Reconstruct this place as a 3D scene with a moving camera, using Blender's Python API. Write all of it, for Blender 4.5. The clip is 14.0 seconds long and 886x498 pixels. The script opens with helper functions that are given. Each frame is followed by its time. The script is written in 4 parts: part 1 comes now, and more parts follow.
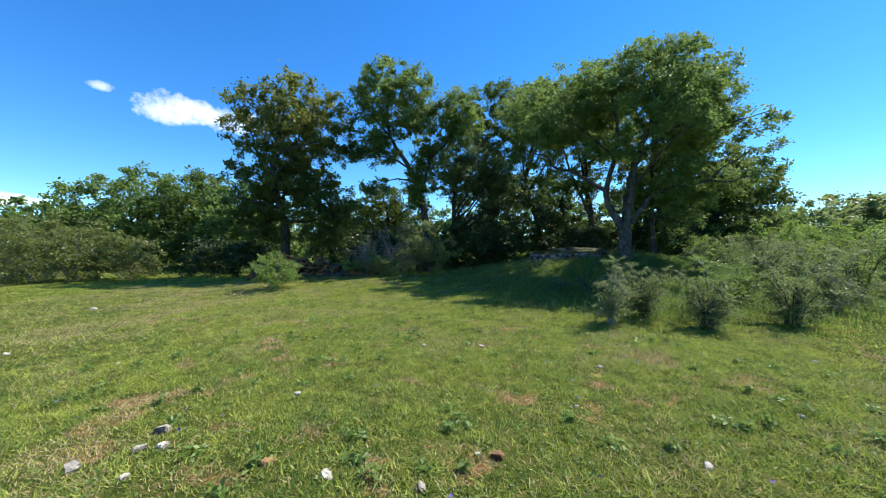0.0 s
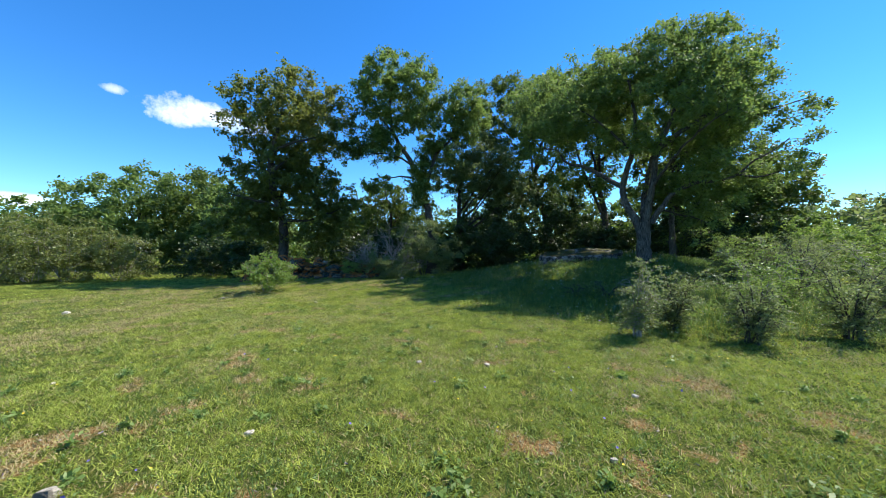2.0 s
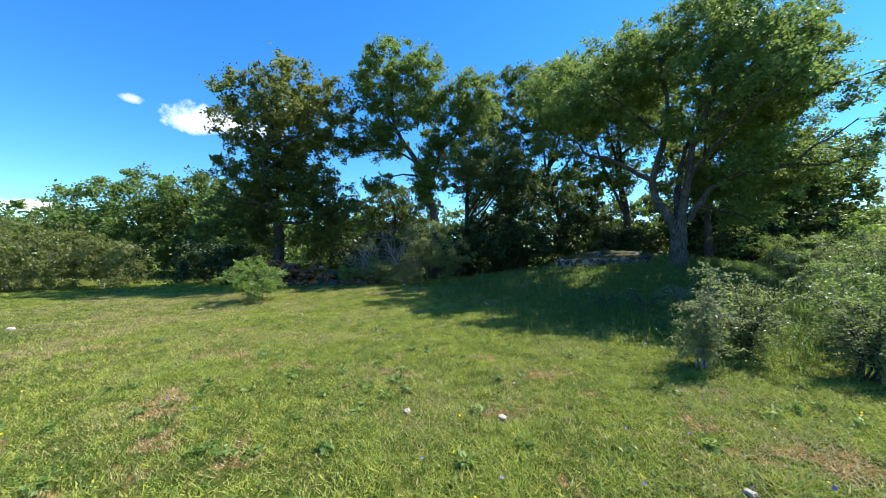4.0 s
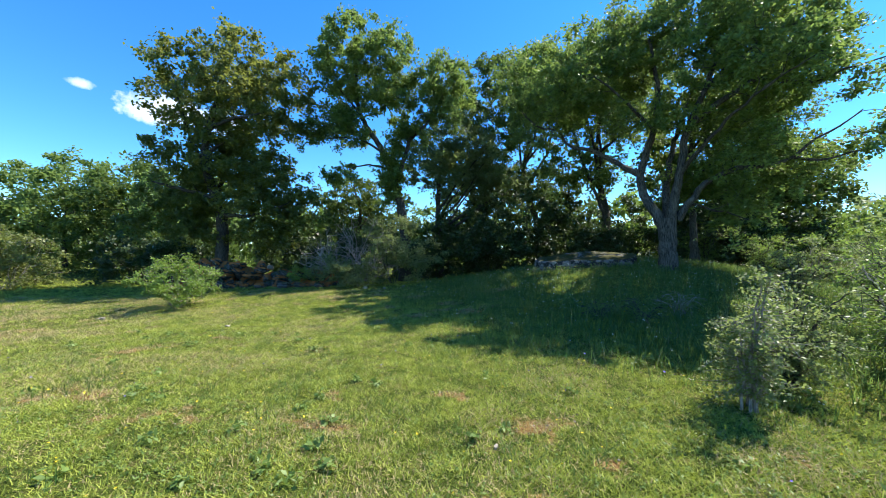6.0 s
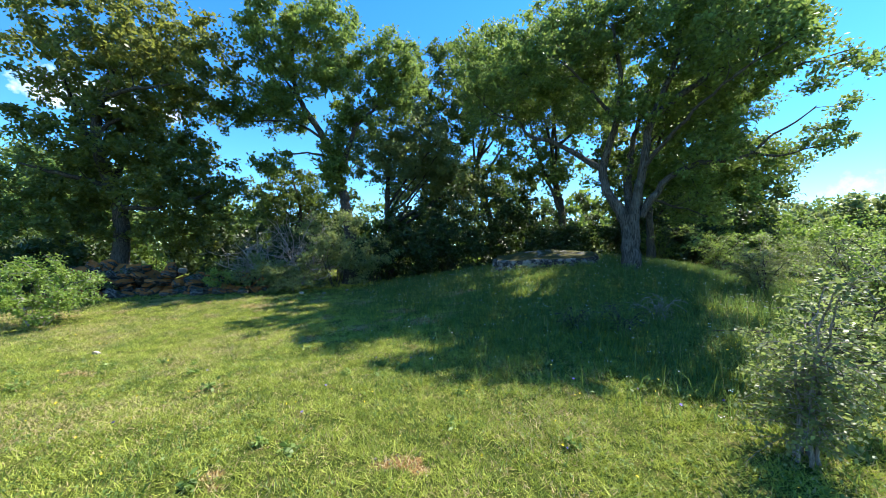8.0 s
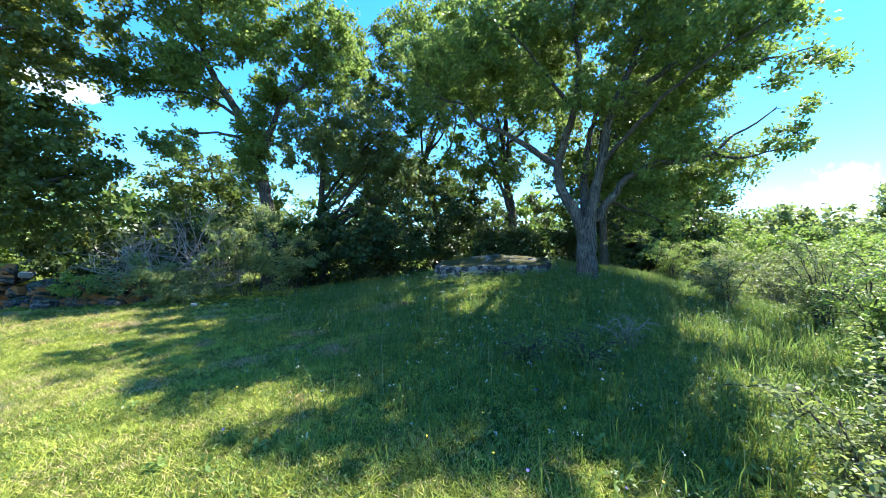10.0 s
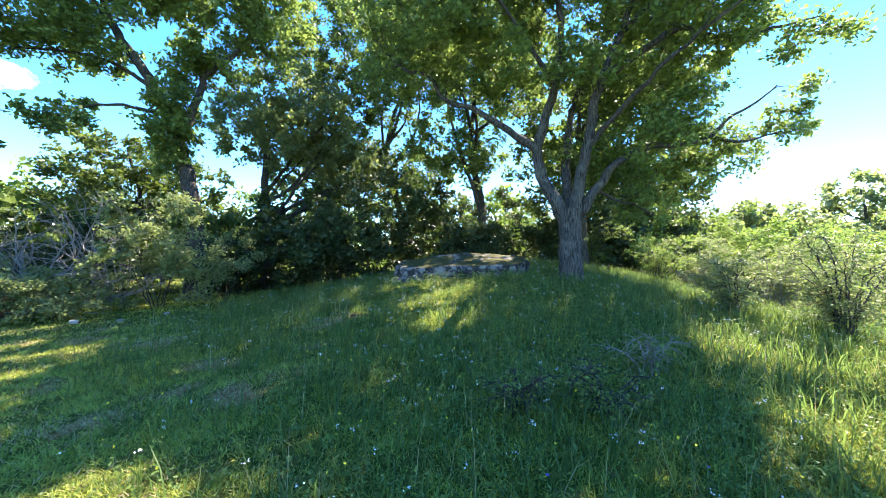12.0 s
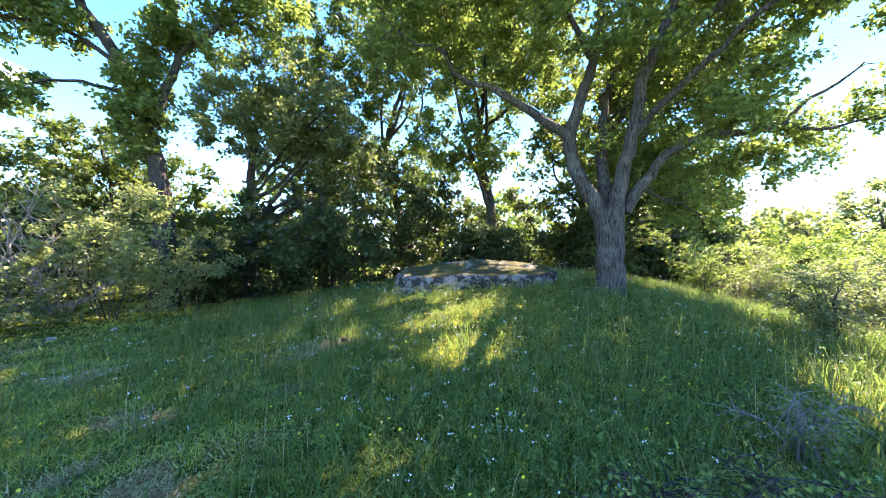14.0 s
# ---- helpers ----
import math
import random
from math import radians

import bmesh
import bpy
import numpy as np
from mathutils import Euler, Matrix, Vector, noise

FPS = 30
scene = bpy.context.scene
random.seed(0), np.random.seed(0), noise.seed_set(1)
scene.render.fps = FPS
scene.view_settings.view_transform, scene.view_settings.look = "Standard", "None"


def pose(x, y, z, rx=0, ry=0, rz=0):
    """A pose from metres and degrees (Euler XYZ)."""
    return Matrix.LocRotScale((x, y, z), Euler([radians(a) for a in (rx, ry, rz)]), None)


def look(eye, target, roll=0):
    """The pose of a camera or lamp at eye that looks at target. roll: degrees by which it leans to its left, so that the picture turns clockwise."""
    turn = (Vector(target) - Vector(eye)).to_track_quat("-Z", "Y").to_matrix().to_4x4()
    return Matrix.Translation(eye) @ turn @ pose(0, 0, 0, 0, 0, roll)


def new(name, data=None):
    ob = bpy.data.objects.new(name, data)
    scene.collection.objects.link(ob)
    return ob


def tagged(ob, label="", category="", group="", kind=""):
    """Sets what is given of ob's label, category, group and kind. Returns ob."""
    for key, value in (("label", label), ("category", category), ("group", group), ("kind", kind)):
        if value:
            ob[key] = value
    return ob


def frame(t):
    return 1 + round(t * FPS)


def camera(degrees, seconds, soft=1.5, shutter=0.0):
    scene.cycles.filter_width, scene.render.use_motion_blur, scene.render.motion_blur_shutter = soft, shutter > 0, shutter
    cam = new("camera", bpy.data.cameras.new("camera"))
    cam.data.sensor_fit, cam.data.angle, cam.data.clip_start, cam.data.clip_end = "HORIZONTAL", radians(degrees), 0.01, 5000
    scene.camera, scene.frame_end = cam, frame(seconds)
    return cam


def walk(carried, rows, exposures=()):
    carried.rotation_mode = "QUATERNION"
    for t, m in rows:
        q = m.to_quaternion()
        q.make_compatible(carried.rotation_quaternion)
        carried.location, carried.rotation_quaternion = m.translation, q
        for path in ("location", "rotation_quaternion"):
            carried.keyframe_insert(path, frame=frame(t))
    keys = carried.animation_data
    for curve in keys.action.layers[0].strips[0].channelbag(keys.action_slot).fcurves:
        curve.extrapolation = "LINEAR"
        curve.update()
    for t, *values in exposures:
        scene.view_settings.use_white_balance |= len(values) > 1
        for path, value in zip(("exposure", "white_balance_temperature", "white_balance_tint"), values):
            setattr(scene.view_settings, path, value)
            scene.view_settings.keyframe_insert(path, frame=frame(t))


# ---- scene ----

# The camera and its walk
cam = camera(102.7, 14.0, soft=0.7)
PATH = [
    (0, (-0.02, 0.058, 1.48), (0.02, 2.058, 1.478), 0.1),
    (0.5, (-0.047, 0.248, 1.505), (-0.003, 2.247, 1.494), 0.3),
    (1, (-0.018, 0.439, 1.489), (0.021, 2.438, 1.488), -0.0),
    (1.5, (0.059, 0.638, 1.494), (0.084, 2.638, 1.494), -0.1),
    (2, (0.095, 0.878, 1.465), (0.098, 2.878, 1.469), 0.3),
    (2.5, (0.08, 1.159, 1.469), (0.06, 3.159, 1.464), 0.7),
    (2.7, (0.094, 1.266, 1.452), (0.062, 3.265, 1.456), 0.6),
    (4.8, (0.319, 2.789, 1.477), (0.276, 4.788, 1.501), -0.3),
    (5, (0.349, 2.925, 1.474), (0.322, 4.925, 1.498), -0.3),
    (5.5, (0.37, 3.229, 1.435), (0.402, 5.229, 1.461), 0.2),
    (6, (0.363, 3.539, 1.435), (0.469, 5.536, 1.461), 0.6),
    (6.5, (0.383, 3.808, 1.443), (0.562, 5.8, 1.471), 0.6),
    (7, (0.387, 4.087, 1.463), (0.643, 6.07, 1.489), 0.6),
    (7.5, (0.399, 4.381, 1.45), (0.721, 6.355, 1.473), 0.5),
    (8, (0.451, 4.677, 1.432), (0.832, 6.64, 1.456), 0.3),
    (8.2, (0.499, 4.806, 1.399), (0.897, 6.765, 1.427), 0.1),
    (10.3, (1.223, 6.135, 1.527), (1.897, 8.018, 1.554), 1.2),
    (10.5, (1.254, 6.268, 1.528), (1.95, 8.143, 1.55), 1.1),
    (11, (1.343, 6.562, 1.534), (2.09, 8.417, 1.558), 0.9),
    (11.5, (1.507, 6.847, 1.515), (2.296, 8.685, 1.537), 0.6),
    (12, (1.659, 7.147, 1.514), (2.476, 8.973, 1.544), 0.7),
    (12.5, (1.738, 7.453, 1.527), (2.573, 9.27, 1.558), 1.2),
    (13, (1.817, 7.787, 1.518), (2.663, 9.599, 1.555), 1.5),
    (13.5, (1.861, 8.067, 1.531), (2.705, 9.88, 1.577), 1.5),
    (14, (1.896, 8.324, 1.53), (2.733, 10.14, 1.591), 1.5),
]
walk(cam, [(t, look(eye, target, roll)) for t, eye, target, roll in PATH],
     exposures=[(0.0, 0.8, 6500, 10), (2.5, 0.9, 6500, 10), (5.0, 1.15, 6550, 10), (8.2, 1.5, 6650, 10), (10.4, 2.2, 6400, 12), (12.0, 2.5, 7000, 20), (14.0, 2.9, 7900, 29)])

# World and sun: a high early-summer sun ahead and to the right of the walk
SUN_AZ, SUN_EL = 67.0, 54.0
world = bpy.data.worlds.new("sky")
scene.world = world
world.use_nodes = True


def sky_nodes():
    nt = world.node_tree
    nt.nodes.clear()
    out = nt.nodes.new("ShaderNodeOutputWorld")
    bg = nt.nodes.new("ShaderNodeBackground")
    sky = nt.nodes.new("ShaderNodeTexSky")
    sky.sky_type = "NISHITA"
    sky.sun_disc = False
    sky.sun_elevation = radians(SUN_EL)
    sky.sun_rotation = radians(SUN_AZ)
    sky.altitude = 900
    sky.air_density = 1.0
    sky.dust_density = 0.05
    sky.ozone_density = 3.0
    geo = nt.nodes.new("ShaderNodeTexCoord")
    sat = nt.nodes.new("ShaderNodeHueSaturation")
    sat.inputs["Saturation"].default_value = 1.3
    nt.links.new(sky.outputs[0], sat.inputs["Color"])
    deep = nt.nodes.new("ShaderNodeMix")
    deep.data_type, deep.blend_type = "RGBA", "MULTIPLY"
    deep.inputs["Factor"].default_value = 1.0
    nt.links.new(sat.outputs[0], deep.inputs["A"])
    deep.inputs["B"].default_value = (0.86, 1.14, 1.32, 1)
    last = deep.outputs["Result"]
    # small fair-weather clouds: a direction, its spread sideways and up, and density
    clouds = [((-0.65, 1.0, 0.375), 3.5, 13.5, 0.95), ((-1.21, 1.0, 0.137), 6.0, 40.0, 0.8), ((-0.93, 1.0, 0.45), 22.0, 50.0, 0.5),
              ((2.97, 1.0, 0.34), 2.0, 7.0, 0.4), ((2.3, -1.2, 0.5), 3.0, 9.0, 0.9), ((-2.0, -1.5, 0.6), 3.0, 9.0, 0.9)]
    tex = nt.nodes.new("ShaderNodeTexNoise")
    tex.inputs["Scale"].default_value = 19.0
    tex.inputs["Detail"].default_value = 7.0
    tex.inputs["Roughness"].default_value = 0.6
    nt.links.new(geo.outputs["Generated"], tex.inputs["Vector"])
    for way, wide, high, dense in clouds:
        way = Vector(way).normalized()
        side = Vector((way.y, -way.x, 0)).normalized()
        up = side.cross(way)
        parts = []
        for axis, k in ((side, wide), (up, high)):
            dot = nt.nodes.new("ShaderNodeVectorMath")
            dot.operation = "DOT_PRODUCT"
            dot.inputs[1].default_value = axis * k
            nt.links.new(geo.outputs["Generated"], dot.inputs[0])
            sq = nt.nodes.new("ShaderNodeMath")
            sq.operation = "MULTIPLY"
            nt.links.new(dot.outputs["Value"], sq.inputs[0])
            nt.links.new(dot.outputs["Value"], sq.inputs[1])
            parts.append(sq)
        add = nt.nodes.new("ShaderNodeMath")
        nt.links.new(parts[0].outputs[0], add.inputs[0])
        nt.links.new(parts[1].outputs[0], add.inputs[1])
        sub = nt.nodes.new("ShaderNodeMath")
        sub.operation = "SUBTRACT"
        nt.links.new(tex.outputs["Fac"], sub.inputs[0])
        nt.links.new(add.outputs[0], sub.inputs[1])
        front = nt.nodes.new("ShaderNodeVectorMath")
        front.operation = "DOT_PRODUCT"
        front.inputs[1].default_value = way
        nt.links.new(geo.outputs["Generated"], front.inputs[0])
        ahead = nt.nodes.new("ShaderNodeMath")
        ahead.operation = "GREATER_THAN"
        ahead.inputs[1].default_value = 0.3
        nt.links.new(front.outputs["Value"], ahead.inputs[0])
        ramp = nt.nodes.new("ShaderNodeMapRange")
        ramp.inputs["From Min"].default_value = 0.28
        ramp.inputs["From Max"].default_value = 0.60
        ramp.inputs["To Max"].default_value = dense
        nt.links.new(sub.outputs[0], ramp.inputs["Value"])
        both = nt.nodes.new("ShaderNodeMath")
        both.operation = "MULTIPLY"
        nt.links.new(ramp.outputs[0], both.inputs[0])
        nt.links.new(ahead.outputs[0], both.inputs[1])
        mix = nt.nodes.new("ShaderNodeMix")
        mix.data_type = "RGBA"
        nt.links.new(both.outputs[0], mix.inputs["Factor"])
        nt.links.new(last, mix.inputs["A"])
        mix.inputs["B"].default_value = (8.5, 8.8, 9.2, 1)
        last = mix.outputs["Result"]
    nt.links.new(last, bg.inputs["Color"])
    bg.inputs["Strength"].default_value = 0.112
    nt.links.new(bg.outputs[0], out.inputs[0])


sky_nodes()
sun_data = bpy.data.lights.new("sun", "SUN")
sun_data.energy = 5.0
sun_data.angle = radians(0.53)
sun_data.color = (1.0, 0.95, 0.86)
sun = new("sun", sun_data)
az, el = radians(SUN_AZ), radians(SUN_EL)
TO_SUN = Vector((math.sin(az) * math.cos(el), math.cos(az) * math.cos(el), math.sin(el)))
sun.matrix_world = look(TO_SUN * 60, (0, 0, 0))


# ---- materials ----
def base_material(name, rough=0.8, spec=0.25):
    m = bpy.data.materials.new(name)
    m.use_nodes = True
    p = m.node_tree.nodes["Principled BSDF"]
    p.inputs["Roughness"].default_value = rough
    p.inputs["Specular IOR Level"].default_value = spec
    return m, m.node_tree, p


def ramp_node(nt, stops):
    r = nt.nodes.new("ShaderNodeValToRGB")
    r.color_ramp.elements[0].position, r.color_ramp.elements[1].position = stops[0][0], stops[-1][0]
    for pos, _ in stops[1:-1]:
        r.color_ramp.elements.new(pos)
    for e, (pos, c) in zip(r.color_ramp.elements, stops):
        e.position, e.color = pos, (*c, 1)
    return r


def noise_node(nt, scale, detail=5.0, rough=0.6, stretch=None):
    co = nt.nodes.new("ShaderNodeTexCoord")
    tex = nt.nodes.new("ShaderNodeTexNoise")
    tex.inputs["Scale"].default_value = scale
    tex.inputs["Detail"].default_value = detail
    tex.inputs["Roughness"].default_value = rough
    link_from = co.outputs["Object"]
    if stretch:
        mp = nt.nodes.new("ShaderNodeMapping")
        mp.inputs["Scale"].default_value = stretch
        nt.links.new(link_from, mp.inputs["Vector"])
        link_from = mp.outputs[0]
    nt.links.new(link_from, tex.inputs["Vector"])
    return tex


def mixed(nt, fac, a, b, blend="MIX"):
    mx = nt.nodes.new("ShaderNodeMix")
    mx.data_type, mx.blend_type = "RGBA", blend
    for sock, v in (("Factor", fac), ("A", a), ("B", b)):
        if isinstance(v, (tuple, float, int)):
            mx.inputs[sock].default_value = (*v, 1) if isinstance(v, tuple) else v
        else:
            nt.links.new(v, mx.inputs[sock])
    return mx.outputs["Result"]


def bumped(nt, p, height, strength, distance=0.02):
    b = nt.nodes.new("ShaderNodeBump")
    b.inputs["Strength"].default_value = strength
    b.inputs["Distance"].default_value = distance
    nt.links.new(height, b.inputs["Height"])
    nt.links.new(b.outputs[0], p.inputs["Normal"])


def leaf_material(name, dark, light, through_col, patch=0.5, share=0.40, rough=0.48, single=0.6, patchy=0.45, gloss=0.35):
    """Thin leaves: each island takes its own shade, light shines through."""
    m, nt, p = base_material(name, rough, gloss)
    geo = nt.nodes.new("ShaderNodeNewGeometry")
    r = ramp_node(nt, [(0.0, dark), (0.55, tuple((a + b) / 2 for a, b in zip(dark, light))), (1.0, light)])
    tex = noise_node(nt, patch, 3.0)
    avg = nt.nodes.new("ShaderNodeMath")
    avg.operation = "MULTIPLY_ADD"
    avg.inputs[1].default_value = single
    half = nt.nodes.new("ShaderNodeMath")
    half.operation = "MULTIPLY_ADD"
    half.inputs[1].default_value = patchy
    half.inputs[2].default_value = 0.22 - 0.5 * patchy
    nt.links.new(tex.outputs["Fac"], half.inputs[0])
    nt.links.new(geo.outputs["Random Per Island"], avg.inputs[0])
    nt.links.new(half.outputs[0], avg.inputs[2])
    nt.links.new(avg.outputs[0], r.inputs[0])
    nt.links.new(r.outputs[0], p.inputs["Base Color"])
    tr = nt.nodes.new("ShaderNodeBsdfTranslucent")
    tint = mixed(nt, 0.35, through_col, r.outputs[0])
    nt.links.new(tint, tr.inputs["Color"])
    mx = nt.nodes.new("ShaderNodeMixShader")
    mx.inputs[0].default_value = share
    nt.links.new(p.outputs[0], mx.inputs[1])
    nt.links.new(tr.outputs[0], mx.inputs[2])
    nt.links.new(mx.outputs[0], nt.nodes["Material Output"].inputs["Surface"])
    return m


def bark_material(name, dark, light, lichen, amount=0.35):
    m, nt, p = base_material(name, 0.92, 0.1)
    ridges = noise_node(nt, 17.0, 7.0, 0.75, (3.0, 3.0, 0.35))
    r = ramp_node(nt, [(0.4, dark), (0.53, light), (0.66, tuple(min(1, c * 1.6) for c in light))])
    nt.links.new(ridges.outputs["Fac"], r.inputs[0])
    spots = noise_node(nt, 3.2, 4.0)
    sr = ramp_node(nt, [(0.52, (0, 0, 0)), (0.66, (amount, amount, amount))])
    nt.links.new(spots.outputs["Fac"], sr.inputs[0])
    nt.links.new(mixed(nt, sr.outputs[0], r.outputs[0], lichen), p.inputs["Base Color"])
    bumped(nt, p, ridges.outputs["Fac"], 0.9, 0.05)
    return m


def stone_material(name, dark, light, moss, moss_amount, creep=0.0):
    m, nt, p = base_material(name, 0.95, 0.15)
    fine = noise_node(nt, 14.0, 8.0, 0.7)
    r = ramp_node(nt, [(0.3, dark), (0.52, light), (0.75, tuple(min(1, c * 1.2) for c in light))])
    nt.links.new(fine.outputs["Fac"], r.inputs[0])
    info = nt.nodes.new("ShaderNodeObjectInfo")
    big = noise_node(nt, 2.6, 5.0)
    crust = ramp_node(nt, [(0.45, (0, 0, 0)), (0.53, (0.9, 0.9, 0.9))])
    nt.links.new(noise_node(nt, 5.0, 7.0, 0.7).outputs["Fac"], crust.inputs[0])
    c1 = mixed(nt, crust.outputs[0], r.outputs[0], tuple(c * 0.45 for c in dark))
    vary = nt.nodes.new("ShaderNodeMapRange")
    vary.inputs["To Min"].default_value, vary.inputs["To Max"].default_value = 0.7, 1.2
    nt.links.new(info.outputs["Random"], vary.inputs["Value"])
    c1 = mixed(nt, 1.0, c1, vary.outputs[0], "MULTIPLY")
    # moss settles on faces that look up
    geo = nt.nodes.new("ShaderNodeNewGeometry")
    sep = nt.nodes.new("ShaderNodeSeparateXYZ")
    nt.links.new(geo.outputs["Normal"], sep.inputs[0])
    mul = nt.nodes.new("ShaderNodeMath")
    mul.operation = "MULTIPLY"
    lift = nt.nodes.new("ShaderNodeMath")
    lift.inputs[1].default_value = creep
    nt.links.new(sep.outputs["Z"], lift.inputs[0])
    nt.links.new(lift.outputs[0], mul.inputs[0])
    nt.links.new(big.outputs["Fac"], mul.inputs[1])
    mr = ramp_node(nt, [(0.3, (0, 0, 0)), (0.44, (moss_amount,) * 3)])
    nt.links.new(mul.outputs[0], mr.inputs[0])
    nt.links.new(mixed(nt, mr.outputs[0], c1, moss), p.inputs["Base Color"])
    bumped(nt, p, fine.outputs["Fac"], 0.8, 0.03)
    return m


def ground_material():
    m, nt, p = base_material("meadow_soil", 1.0, 0.05)
    n1 = noise_node(nt, 0.35, 6.0)
    n2 = noise_node(nt, 8.0, 9.0, 0.78)
    n3 = noise_node(nt, 45.0, 4.0, 0.7)
    green = ramp_node(nt, [(0.34, (0.032, 0.054, 0.011)), (0.5, (0.092, 0.122, 0.025)), (0.62, (0.19, 0.17, 0.06)), (0.76, (0.33, 0.27, 0.14))])
    nt.links.new(n2.outputs["Fac"], green.inputs[0])
    shade = ramp_node(nt, [(0.3, (0.75, 0.8, 0.7)), (0.7, (1.15, 1.1, 1.0))])
    nt.links.new(n1.outputs["Fac"], shade.inputs[0])
    col = mixed(nt, 1.0, green.outputs[0], shade.outputs[0], "MULTIPLY")
    soil = ramp_node(nt, [(0.32, (0.12, 0.055, 0.024)), (0.46, (0.28, 0.135, 0.054)), (0.57, (0.42, 0.25, 0.11)), (0.68, (0.54, 0.37, 0.19))])
    nt.links.new(n3.outputs["Fac"], soil.inputs[0])
    att = nt.nodes.new("ShaderNodeAttribute")
    att.attribute_name = "bare"
    edge = nt.nodes.new("ShaderNodeMath")
    edge.operation = "ADD"
    off = nt.nodes.new("ShaderNodeMapRange")
    off.inputs["To Min"].default_value, off.inputs["To Max"].default_value = -0.95, 0.75
    nt.links.new(n2.outputs["Fac"], off.inputs["Value"])
    nt.links.new(att.outputs["Fac"], edge.inputs[0])
    nt.links.new(off.outputs[0], edge.inputs[1])
    er = ramp_node(nt, [(0.3, (0, 0, 0)), (0.6, (0.8, 0.8, 0.8))])
    nt.links.new(edge.outputs[0], er.inputs[0])
    nt.links.new(mixed(nt, er.outputs[0], col, soil.outputs[0]), p.inputs["Base Color"])
    bumped(nt, p, n3.outputs["Fac"], 1.0, 0.05)
    return m


def plain(name, col, rough=0.7, spread=0.15):
    m, nt, p = base_material(name, rough)
    tex = noise_node(nt, 12.0, 4.0)
    r = ramp_node(nt, [(0.3, tuple(c * (1 - spread) for c in col)), (0.7, tuple(min(1, c * (1 + spread)) for c in col))])
    nt.links.new(tex.outputs["Fac"], r.inputs[0])
    nt.links.new(r.outputs[0], p.inputs["Base Color"])
    return m


OAK_LEAF = leaf_material("oak_leaves", (0.03, 0.062, 0.014), (0.21, 0.29, 0.075), (0.40, 0.57, 0.12), 0.5, 0.32, 0.55, gloss=0.2)
DARK_LEAF = leaf_material("dark_oak_leaves", (0.028, 0.055, 0.016), (0.085, 0.13, 0.032), (0.28, 0.40, 0.06), share=0.3, rough=0.52, gloss=0.25)
OLIVE_LEAF = leaf_material("olive_tinged_leaves", (0.035, 0.06, 0.016), (0.12, 0.14, 0.032), (0.42, 0.46, 0.08))
HEDGE_LEAF = leaf_material("hedge_leaves", (0.05, 0.07, 0.018), (0.2, 0.23, 0.06), (0.36, 0.42, 0.08), 1.0, 0.35)
GREY_LEAF = leaf_material("grey_green_leaves", (0.06, 0.095, 0.035), (0.23, 0.28, 0.115), (0.36, 0.45, 0.12), 1.2, 0.42)
LIME_LEAF = leaf_material("yellow_green_leaves", (0.07, 0.13, 0.022), (0.22, 0.315, 0.065), (0.37, 0.53, 0.09), 0.8, 0.38)
# undergrowth leaves: the shade below the oaks is put into this dark colour
SHADE_LEAF = leaf_material("shaded_undergrowth_leaves", (0.018, 0.036, 0.011), (0.05, 0.08, 0.022), (0.12, 0.2, 0.035), 0.8, 0.22, 0.5)
TURF = leaf_material("turf", (0.05, 0.1, 0.012), (0.43, 0.475, 0.09), (0.43, 0.53, 0.07), 4.0, 0.36, 0.55, 0.8, 1.7, gloss=0.2)
TALL = leaf_material("tall_grass", (0.03, 0.068, 0.012), (0.1, 0.16, 0.036), (0.27, 0.42, 0.09), 1.4, 0.42, 0.5, 0.5, 1.2)
STRAW = leaf_material("dry_grass", (0.3, 0.24, 0.1), (0.55, 0.45, 0.22), (0.42, 0.36, 0.2), 0.7, 0.3, 0.7)
WEED = leaf_material("herb_leaves", (0.06, 0.12, 0.022), (0.21, 0.30, 0.075), (0.30, 0.42, 0.08), 0.9, 0.35, 0.5)
BARK = bark_material("oak_bark", (0.026, 0.023, 0.02), (0.105, 0.096, 0.083), (0.24, 0.24, 0.2))
BARK_DARK = bark_material("dark_bark", (0.03, 0.026, 0.022), (0.085, 0.075, 0.062), (0.2, 0.22, 0.14), 0.25)
DEADWOOD = bark_material("dead_wood", (0.15, 0.13, 0.11), (0.33, 0.3, 0.265), (0.42, 0.42, 0.38), 0.3)
LIMESTONE = stone_material("weathered_limestone", (0.035, 0.033, 0.03), (0.17, 0.163, 0.15), (0.06, 0.06, 0.018), 1.0)
WALLSTONE = stone_material("mossy_wall_stone", (0.045, 0.04, 0.034), (0.14, 0.13, 0.115), (0.36, 0.125, 0.03), 0.9, 0.5)
PALE_STONE = stone_material("pale_field_stone", (0.32, 0.28, 0.22), (0.54, 0.485, 0.39), (0.3, 0.3, 0.15), 0.0)
RUST_STONE = stone_material("rusty_field_stone", (0.22, 0.11, 0.05), (0.38, 0.22, 0.11), (0.3, 0.2, 0.1), 0.0)
GROUND = ground_material()
YELLOW = plain("buttercup_petal", (0.75, 0.55, 0.02), 0.5)
WHITE = plain("white_petal", (0.78, 0.78, 0.74), 0.6)
VIOLET = plain("violet_petal", (0.16, 0.12, 0.42), 0.6)


